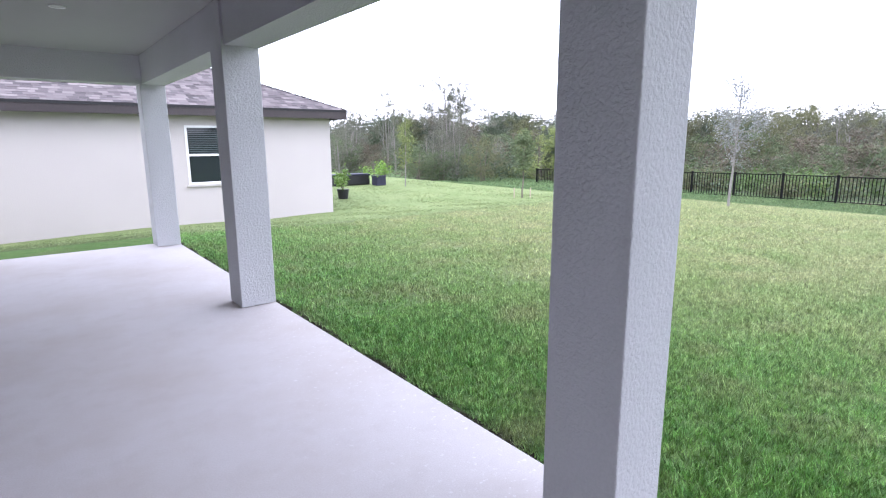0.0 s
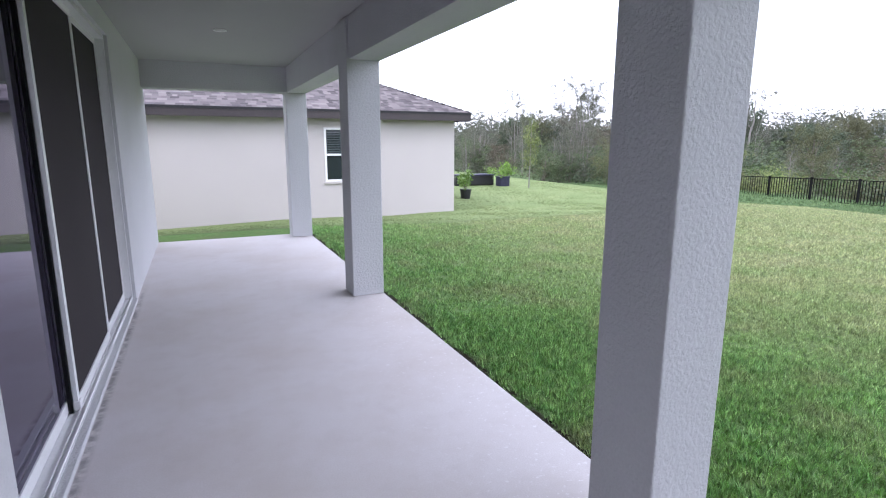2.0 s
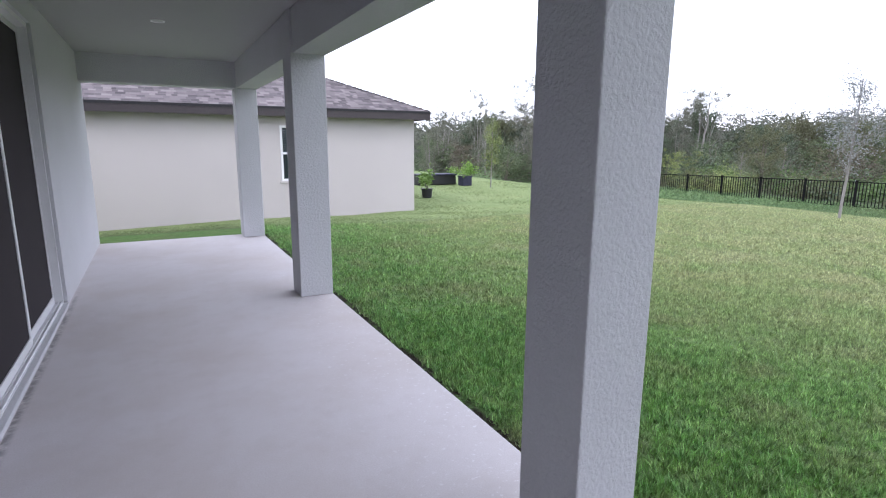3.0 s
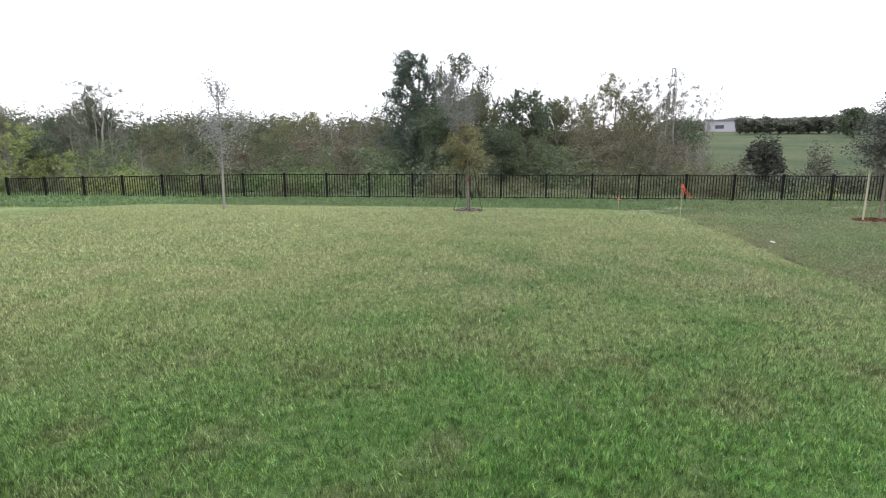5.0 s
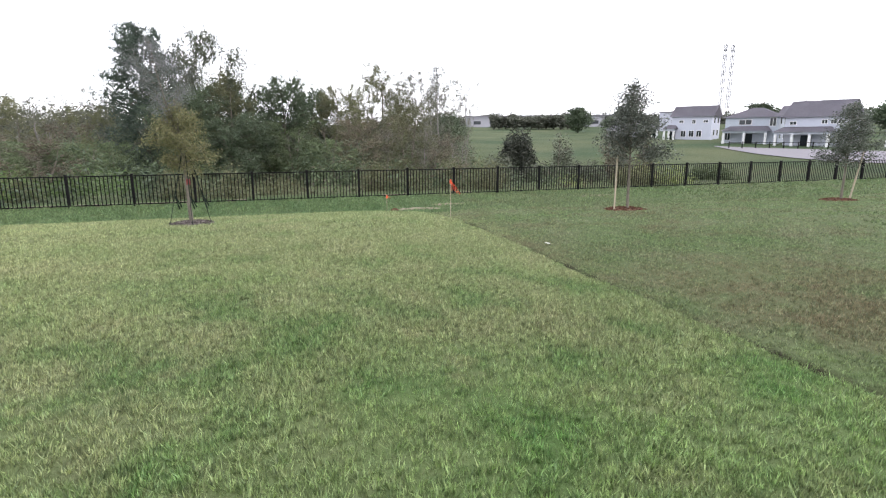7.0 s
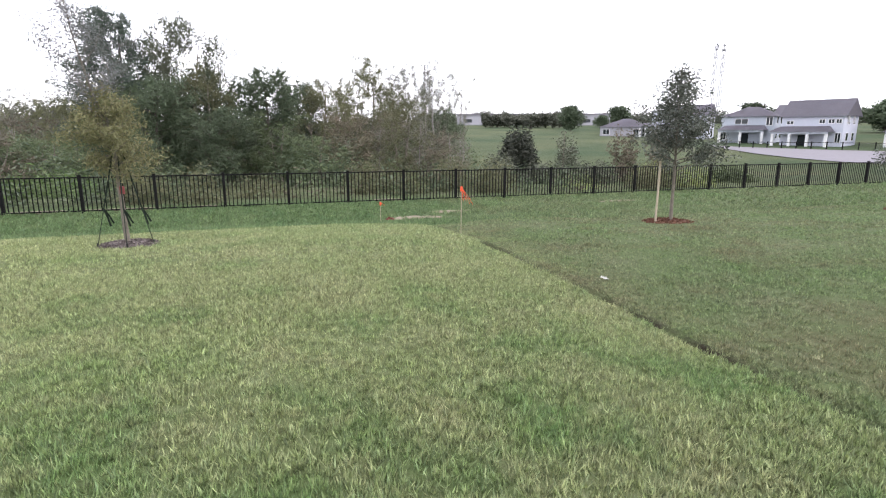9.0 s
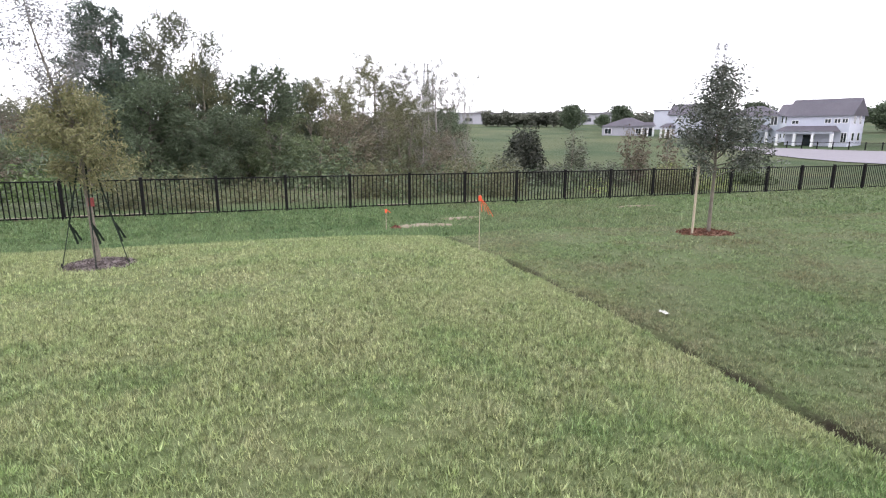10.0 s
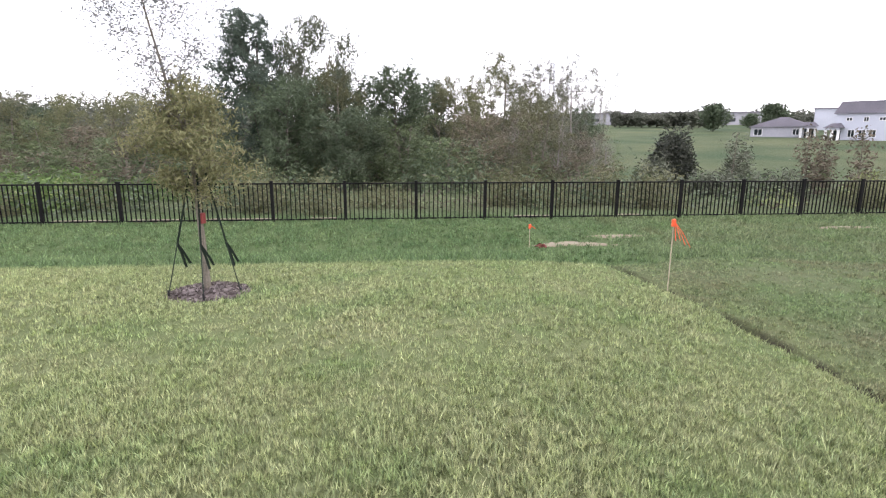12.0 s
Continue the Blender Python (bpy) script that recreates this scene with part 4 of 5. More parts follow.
def fence():
    f = thing("metal_fence", "black aluminium picket fence with square posts", "fence")
    P = 1.83
    ys = [-0.854 + P * k for k in range(12, -34, -1)]
    post_me = mesh_of("post", boxed((-0.038, 0.038, -0.038, 0.038, -1.15, 0.03), (-0.044, 0.044, -0.044, 0.044, 0.03, 0.05)), BLACK_METAL)
    rail_me = mesh_of("rail", boxed((-0.019, 0.019, -P + 0.039, -0.039, -0.034, 0.0)), BLACK_METAL)
    pick_me = mesh_of("picket", boxed((-0.012, 0.012, -0.012, 0.012, -0.96, -0.026)), BLACK_METAL)
    far_boxes = []
    made = 0
    for y, nxt in zip(ys, ys[1:] + [ys[-1] - P]):
        x, z = fence_x(y), fence_top(y)
        dz = fence_top(nxt) - z
        o = part("post", post_me, BLACK_METAL, f)
        o.location = (x, y, z)
        turn = Matrix.Rotation(math.atan2(fence_x(nxt) - x, P) * 1.0, 4, "Z") @ Matrix.Rotation(math.atan2(-dz, P), 4, "X")
        for drop in (0.0, -0.92):
            o = part("rail", rail_me, BLACK_METAL, f)
            o.matrix_local = Matrix.Translation((x, y, z + drop)) @ turn
        for k in range(1, 16):
            s = k / 16
            px, py, pz = x + (fence_x(nxt) - x) * s, y - P * s, z + dz * s
            if -18 < y < 16.5 and made < 290:
                o = part("picket", pick_me, BLACK_METAL, f)
                o.location = (px, py, pz)
                made += 1
            else:
                far_boxes.append((px - 0.0095, px + 0.0095, py - 0.0095, py + 0.0095, pz - 0.96, pz - 0.026))
    o = part("far_railing", box_mesh("far_railing", far_boxes), BLACK_METAL, f)
    tagged(o, kind="stuff")


def box_mesh(name, boxes):
    b = np.array(boxes)
    order = [(0, 2, 4), (1, 2, 4), (1, 3, 4), (0, 3, 4), (0, 2, 5), (1, 2, 5), (1, 3, 5), (0, 3, 5)]
    c = np.stack([b[:, list(o)] for o in order], 1)
    faces = [(0, 1, 5, 4), (1, 2, 6, 5), (2, 3, 7, 6), (3, 0, 4, 7)]
    return cells(name, np.concatenate([c[:, list(fc)][:, None] for fc in faces], 1).reshape(-1, 3), 4)


fence()
_curb = bmesh.new()
for y0, y1 in ((-9.0, -8.3), (-6.4, -5.4), (-0.6, 0.1), (0.9, 2.9), (3.3, 4.6), (5.0, 6.4)):
    x = fence_x((y0 + y1) / 2) + 0.28
    bmesh.ops.create_cube(_curb, size=1, matrix=Matrix.Translation((x, (y0 + y1) / 2, gz(x, 0) - 0.005)) @ Matrix.Diagonal((0.16, y1 - y0, 0.12, 1)))
tagged(part("kerb", _curb, SAND), "low pale concrete edging behind the fence", "kerb", kind="structure")


# ---------------------------------------------------------------- woods beyond the fence
SKY_LINE = [(75, 0.05), (64, 0.045), (61.3, 0.072), (59.6, 0.058), (57.8, 0.058), (55.3, 0.082), (54, 0.078), (53.3, 0.048), (51.5, 0.046), (48.7, 0.06), (45.6, 0.05), (42.2, 0.05), (38.8, 0.072), (37.6, 0.055), (34.9, 0.046), (30, 0.044), (24, 0.048), (13, 0.048), (-4, 0.066), (-8, 0.074), (-22, 0.03)]


def skyline(az):
    return float(np.interp(-az, [-a for a, _ in SKY_LINE], [e for _, e in SKY_LINE]))


def lobed_tree(name, label, H, r0, clear, spread, lobes, clumps, per, leaf, leaf_mat, bark, seed, top=0.25, widest=0.35, lobe=0.2, tall=0.8, clump=0.34, side=(0.0, 0.0), stems=1, core=0.16, category="tree"):
    """A woodland tree: stems and limbs that end in lobes of foliage, each lobe a shell of small leaf clumps with gaps between
    them. top and widest: the crown's width at its tip and where it is broadest; tall: the clumps' height to their width."""
    rng = np.random.default_rng(seed)
    tree = thing(name, label, category, group="woodland trees")
    bm = bmesh.new()
    axes = []
    for k in range(stems):
        lean, p, axis = rng.normal(0, 0.05 + 0.05 * (stems > 1), 2), Vector((rng.normal(0, 0.12) * (stems > 1), rng.normal(0, 0.12) * (stems > 1), -0.05)), []
        for i in range(9):
            axis.append(p.copy())
            p = p + Vector((lean[0] + rng.normal(0, 0.06), lean[1] + rng.normal(0, 0.06), 1)) * (H * 0.86 * (1 - 0.13 * k) / 8)
        tube(bm, axis, [r0 * (1 - 0.1 * i) / (1 + 0.4 * k) for i in range(9)], 7)
        axes.append(axis)
    centres, sizes, turn = [], [], rng.uniform(0, 6.28)
    for i in range(lobes):
        f = (i + rng.uniform(0.2, 0.8)) / lobes
        h = clear + (H * 0.97 - clear) * f
        wide = top + (1 - top) * math.sqrt(max(0.0, 1 - ((f - widest) / max(widest, 1 - widest)) ** 2))
        turn += 2.4 + rng.normal(0, 0.35)
        reach = spread * wide * rng.uniform(0.35, 1.05)
        axis = axes[i % stems]
        k = min(h / (H * 0.86) * 8, 7.99)
        stem = axis[int(k)].lerp(axis[min(int(k) + 1, 8)], k - int(k))
        c = stem + Vector((math.cos(turn) * reach + side[0] * (1 - f) * spread, math.sin(turn) * reach + side[1] * f * spread, 0))
        r = lobe * spread * rng.uniform(0.7, 1.25) * (0.75 + 0.35 * wide)
        c.z = min(h, H - r * tall * 0.8)
        low = axis[max(int(k) - 2, 0)].lerp(stem, 0.5)
        mid = low.lerp(c, 0.5) + Vector((0, 0, -0.12 * reach))
        rb = max(r0 * 0.4 * (1 - 0.75 * f), 0.012)
        tube(bm, [low, mid, c], [rb, rb * 0.7, rb * 0.3], 5)
        for _ in range(clumps):
            d = Vector(rng.normal(0, 1, 3)).normalized()
            q = c + Vector((d.x * r, d.y * r, d.z * r * tall)) * rng.uniform(0.75, 1.15)
            if q.z < clear * 0.5:
                continue
            if rng.uniform() < 0.35:
                tube(bm, [c, q], [rb * 0.25, rb * 0.1], 3)
            centres.append(q)
            sizes.append(clump * r * rng.uniform(0.6, 1.3))
    part("trunk", bm, bark, tree)
    cen, siz = np.array(centres), np.array(sizes)
    i = rng.choice(len(cen), per, p=siz ** 1.6 / (siz ** 1.6).sum())
    d = rng.normal(size=(per, 3)) * 0.55
    inner = rng.uniform(0, 1, per) < core
    pos = cen[i] + d * siz[i][:, None] * np.array([1, 1, tall])
    big = np.where(inner, 2.4, 1.0) * leaf
    pos = np.where(inner[:, None], pos * np.array([0.8, 0.8, 1]) - np.array([0, 0, 0.15]), pos)
    keep = pos[:, 2] > 0.15
    part("crown", leaf_mesh("crown", pos[keep], big[keep], rng, leaf_mat, long=2.0 if tall > 1 else 1.6, droop=-0.7 if tall > 1 else 0.1, corners=3), leaf_mat, tree)
    return tree


def woods():
    kinds = [
        (9.8, lobed_tree("evergreen_tree", "tall dark evergreen tree with ragged layered boughs", 9.8, 0.2, 0.5, 3.1, 50, 13, 48000, 0.074, LEAF_DARK, DARK_BARK, 61, top=0.2, widest=0.22, lobe=0.25, tall=0.72, clump=0.4, core=0.25, side=(0, 0.3))),
        (9.3, lobed_tree("feathery_tree", "tall grey-green tree with feathery upright sprays", 9.3, 0.14, 0.5, 2.3, 46, 13, 42000, 0.064, LEAF_GREY, BARK, 62, top=0.42, widest=0.35, lobe=0.27, tall=1.6, clump=0.4, core=0.2, stems=3)),
        (7.2, lobed_tree("oak_tree", "dark green round-headed oak in the woods behind the fence", 7.2, 0.17, 0.3, 2.6, 42, 13, 28000, 0.078, LEAF_DEEP, DARK_BARK, 63, top=0.55, widest=0.55, lobe=0.28, tall=0.85, clump=0.42, core=0.25)),
        (6.2, lobed_tree("airy_tree", "thin olive-grey tree with open foliage in the woods", 6.2, 0.1, 0.4, 2.0, 32, 13, 24000, 0.05, LEAF_OLIVE, BARK, 64, top=0.5, widest=0.6, lobe=0.26, tall=1.1, clump=0.3, stems=3, core=0.05)),
        (5.5, lobed_tree("broadleaf_tree", "mid-green bushy broadleaf tree in the woods", 5.5, 0.1, 0.2, 2.3, 24, 12, 12000, 0.062, LEAF_MID, BARK, 65, top=0.5, widest=0.45, lobe=0.24, tall=0.9, stems=2)),
        (5.0, lobed_tree("broadleaf_tree", "yellow-green bushy broadleaf tree in the woods", 5.0, 0.09, 0.2, 2.0, 22, 11, 9500, 0.06, LEAF_YELLOW, BARK, 66, top=0.5, widest=0.4, lobe=0.24, tall=0.9, stems=2)),
        (5.5, lobed_tree("grey_tree", "thin grey-green half-bare tree in the woods", 5.5, 0.08, 0.3, 1.5, 26, 11, 11000, 0.046, LEAF_HAZE, PALE_BARK, 67, top=0.6, widest=0.65, lobe=0.27, tall=1.1, clump=0.32, stems=3, core=0.0)),
        (4.5, lobed_tree("brown_shrub_tree", "brownish drying shrub tree in the woods", 4.5, 0.07, 0.2, 1.9, 22, 10, 7500, 0.055, LEAF_BROWN, BARK, 68, top=0.5, widest=0.5, lobe=0.24, tall=0.9, stems=3)),
        (5.0, make_tree("bare_tree", "leafless grey tree with fine branches in the woods", "tree", 5.0, 0.055, 0.2, 1.5, 44, 700, 0.05, LEAF_HAZE, PALE_BARK, 57, group="woodland trees", profile=0.6, sigma=0.2, lean=0.06, rise=1.9, twigs=9, corners=3)),
    ]
    rng = np.random.default_rng(77)
    # (x, y, kind, height of the top above the patio, breadth to height, turn)
    plan = [(42, 5.3, 0, 8.2, 0.82, 0.0), (42.6, 2.6, 1, 7.9, 0.78, 0.4), (43.5, 4.2, 2, 5.0, 0.9, 0.9), (41, 1.0, 3, 5.2, 1.0, 0.5), (40, 3.6, 2, 4.6, 1.1, 2.5), (43, 0.2, 2, 5.5, 1.0, 0.2), (43.5, -2.5, 2, 5.7, 1.05, 1.9), (46, -3.9, 2, 5.2, 0.9, 4.0), (39, -2.8, 4, 2.6, 1.3, 1.0), (38, 0.6, 2, 3.0, 1.3, 3.0),
            (44, -5.6, 3, 4.2, 1.1, 1.0), (47, -7.4, 3, 4.7, 1.0, 2.2), (50, -10.2, 3, 6.3, 0.95, 0.3), (48, -8.8, 6, 4.9, 1.0, 0.0), (50, -12.8, 6, 5.0, 1.0, 1.0), (46, -11.6, 3, 3.9, 1.2, 3.3), (50, -15.0, 6, 5.5, 0.7, 2.0), (48, -15.9, 2, 3.7, 0.85, 1.2), (52, -18.5, 6, 4.9, 0.45, 0.0), (44, -13.5, 6, 4.2, 1.1, 2.6),
            (38, -7.0, 7, 2.6, 1.3, 0.0), (37, -9.5, 3, 2.8, 1.3, 1.4), (37, -4.9, 4, 2.3, 1.3, 2.4), (41, -10.5, 7, 3.3, 1.2, 0.7),
            (36, -10.3, 8, 2.2, 1.2, 0.3), (36.5, -11.2, 8, 2.5, 1.1, 1.8), (35.5, -12.0, 8, 2.3, 1.1, 3.0), (36.5, -12.9, 8, 2.0, 1.2, 4.4), (38, -12.2, 7, 1.9, 1.3, 2.0), (34, -11.0, 7, 1.0, 1.4, 0.0), (38, -13.6, 8, 1.9, 1.2, 5.0), (37, -8.2, 8, 3.0, 1.0, 5.5), (40, -9.2, 8, 3.8, 1.0, 1.1)]
    for az, d, kind, el, wide in ((55.3, 44, 6, 0.084, 0.9), (53.9, 45, 6, 0.08, 0.8), (61.2, 42, 8, 0.076, 0.9), (61.8, 44, 6, 0.07, 0.7), (38.8, 50, 2, 0.075, 0.55), (39.6, 52, 6, 0.062, 0.9), (49, 62, 2, 0.062, 1.0), (47, 62, 2, 0.056, 1.1), (57, 44, 8, 0.062, 1.0), (52.5, 46, 8, 0.056, 1.0), (46.5, 32, 5, 0.032, 1.2), (43.5, 33, 5, 0.03, 1.0), (35, 33, 3, 0.025, 1.2), (33, 34, 8, 0.03, 1.3), (44.5, 36, 8, 0.04, 1.2), (37, 30, 8, 0.02, 1.2), (17.5, 35, 4, 0.022, 1.5), (14.5, 36, 4, 0.018, 1.4), (20.5, 36, 7, 0.02, 1.4), (58.5, 36, 8, 0.04, 1.0), (51, 35, 8, 0.036, 1.1)):
        plan.append((3 + d * math.cos(radians(az)), -1 + d * math.sin(radians(az)), kind, 1.5 + el * d, wide, az))
    for _ in range(74):
        az = rng.uniform(12.5, 72)
        d = rng.uniform(30, 62)
        near = d < 42
        kind = int(rng.choice(9, p=[0, 0, 0.02, 0.20, 0.30, 0.10, 0.12, 0.14, 0.12] if near else [0, 0, 0.16, 0.26, 0.22, 0.02, 0.24, 0.10, 0]))
        plan.append((3 + d * math.cos(radians(az)), -1 + d * math.sin(radians(az)), kind, 1.5 + d * skyline(az) * (rng.uniform(0.1, 0.6) if near else rng.uniform(0.6, 0.98)), rng.uniform(0.95, 1.35), az))
    used = set()
    for x, y, kind, z, wide, turn in plan:
        if x < fence_x(y) + 2.4 and y < 22:
            x = fence_x(y) + 2.4 + rng.uniform(0, 2)
        if x < 17.5:
            continue
        base = gz(x, y)
        H, tree = kinds[kind]
        up = max(1.3, z - base) / H
        m = Matrix.Translation((x, y, base - 0.05)) @ Matrix.Rotation(turn, 4, "Z") @ Matrix.Diagonal((up * wide, up * wide, up, 1))
        if kind in used:
            copy_thing(tree, m)
        else:
            tree.matrix_world = m
            used.add(kind)


woods()


def leafy_mass(name, label, spots, count, size, material, seed, category, inner=3.0):
    """Undergrowth: many leaves over low mounds (x, y, radius, height)."""
    rng = np.random.default_rng(seed)
    s = np.array(spots)
    w = s[:, 2] ** 2 * s[:, 3]
    i = rng.choice(len(s), count, p=w / w.sum())
    d = rng.normal(size=(count, 3))
    d /= np.linalg.norm(d, axis=1)[:, None]
    lump = 1 + 0.13 * np.sin(d[:, 0] * 5 + i) * np.sin(d[:, 1] * 6 + 2 * i) + 0.10 * np.sin(d[:, 2] * 9 + 3 * i + d[:, 0] * 8)
    r = rng.uniform(0, 1.0, count) ** 0.4
    q = r * lump
    c = np.empty((count, 3))
    c[:, 0], c[:, 1] = s[i, 0] + d[:, 0] * q * s[i, 2], s[i, 1] + d[:, 1] * q * s[i, 2]
    c[:, 2] = ground_z(s[i, 0], s[i, 1]) + np.abs(d[:, 2]) * q * s[i, 3]
    return tagged(part(name, leaf_mesh(name, c, size * (1.1 + inner * (1 - r) ** 0.8), rng, material, corners=3), material), label, category, kind="stuff")


def undergrowth():
    rng = np.random.default_rng(5)
    sets = {k: [] for k in range(5)}
    for _ in range(190):
        y = rng.uniform(-20, 34)
        x = fence_x(y) + rng.uniform(1.4, 4.6)
        if y > 20:
            x -= (y - 20) * 0.22
        sets[int(rng.choice(5, p=[0.46, 0.05, 0.15, 0.28, 0.06]))].append((x, y, rng.uniform(0.6, 1.4), rng.uniform(0.8, 1.9) * (0.75 if y < -12 else 1)))
    for _ in range(200):
        az, d = radians(rng.uniform(-21, 76)), rng.uniform(30, 58)
        x, y = 5 + d * math.cos(az), -1 + d * math.sin(az)
        if x > fence_x(y) + 3.5 or (y > 24 and x > 18):
            sets[int(rng.choice([0, 3, 4], p=[0.4, 0.4, 0.2]))].append((x, y, rng.uniform(1.4, 2.8), rng.uniform(2.0, 3.6)))
    for k, (mat, lab, n, s) in enumerate(((LEAF_MID, "mid-green undergrowth", 90000, 0.05), (LEAF_YELLOW, "yellow-green undergrowth", 9000, 0.05), (LEAF_OLIVE, "olive brush", 30000, 0.05), (LEAF_DEEP, "dark woodland undergrowth", 60000, 0.08), (LEAF_BROWN, "reddish-brown dry undergrowth", 16000, 0.07))):
        leafy_mass("undergrowth", lab + " behind the fence", sets[k], n, s, mat, 60 + k, "undergrowth", 1.3)


undergrowth()
LEAF_WEED = by_random("bright green weeds", [(0.075, 0.125, 0.04), (0.11, 0.18, 0.055), (0.15, 0.225, 0.075)], 0.6, thin=0.25)
_rng = np.random.default_rng(15)
leafy_mass("tall_weeds", "bright green tall weeds behind the fence", [(_rng.uniform(26.5, 36), _rng.uniform(5, 22), _rng.uniform(0.9, 1.8), _rng.uniform(0.7, 1.5)) for _ in range(46)], 16000, 0.08, LEAF_WEED, 16, "weeds")


def ray_point(az, d):
    return 6.57 + d * math.cos(radians(az)), -2.04 + d * math.sin(radians(az))


def shrubs():
    x, y = ray_point(-26.1, 36)
    leafy_mass("dark_bush", "rounded dark overgrown bush in the field", [(x, y, 1.3, 3.4), (x + 0.6, y - 0.7, 1.0, 2.8), (x - 0.4, y + 0.8, 1.0, 3.0)], 9000, 0.11, LEAF_UMBER, 71, "bush")
    for az, d, r, h, mat, n, lab in ((-31, 34, 1.0, 2.6, LEAF_GREY, 1200, "thin grey-green shrub"), (-36.5, 33, 1.0, 2.8, LEAF_BROWN, 600, "reddish-brown dry shrub"), (-39.5, 33, 0.9, 2.2, LEAF_BROWN, 420, "rust-coloured dry shrub"), (-24, 31, 1.2, 1.8, LEAF_GREY, 1500, "pale weedy shrub"), (-29, 30, 1.6, 1.2, LEAF_GREY, 1600, "low grey-green weeds"), (-33.5, 30, 1.6, 1.2, LEAF_GREY, 1500, "low grey-green weeds"), (-46, 32, 1.5, 0.9, LEAF_MID, 1500, "low green weeds")):
        x, y = ray_point(az, d)
        leafy_mass("shrub", lab + " behind the fence", [(x, y, r, h), (x + 0.5 * r, y - 0.7 * r, r * 0.7, h * 0.7)], n, 0.09, mat, 80 + int(-az), "shrub")


shrubs()
for _az, _d, _k in ((-30.6, 33, 3), (-36.0, 33, 6), (-39.3, 34, 6), (-37.2, 34, 6)):
    _x, _y = ray_point(_az, _d)
    put(make_tree("bare_shrub", "thin bare shrub with fine grey branches in the field", "shrub", 3.0, 0.04, 0.2, 0.8, 22, 320, 0.07, LEAF_BROWN if _k == 6 else LEAF_GREY, BARK, 90 + int(-_az), profile=0.5, sigma=0.22, lean=0.06, rise=1.4, twigs=5), _x, _y)

# belt of far trees closing the horizon
_rng = np.random.default_rng(8)
_belt = []
for _ in range(420):
    _a, _d = _rng.uniform(-14, 72), _rng.uniform(75, 140)
    _x, _y = 7 + _d * math.cos(radians(_a)), -2 + _d * math.sin(radians(_a))
    _belt.append((_x, _y, _rng.uniform(3.5, 7.5), max(3.0, 1.5 + (0.052 if _a > 10 else 0.03) * _d * _rng.uniform(0.75, 1.14) - gz(_x, _y))))
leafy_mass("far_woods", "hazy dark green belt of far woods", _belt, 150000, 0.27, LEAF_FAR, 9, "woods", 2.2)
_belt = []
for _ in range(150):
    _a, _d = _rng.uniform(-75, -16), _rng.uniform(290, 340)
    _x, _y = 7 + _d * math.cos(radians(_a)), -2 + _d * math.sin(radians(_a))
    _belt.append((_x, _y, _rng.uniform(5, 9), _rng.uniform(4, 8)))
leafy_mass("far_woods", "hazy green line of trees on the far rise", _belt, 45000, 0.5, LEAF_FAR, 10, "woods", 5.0)


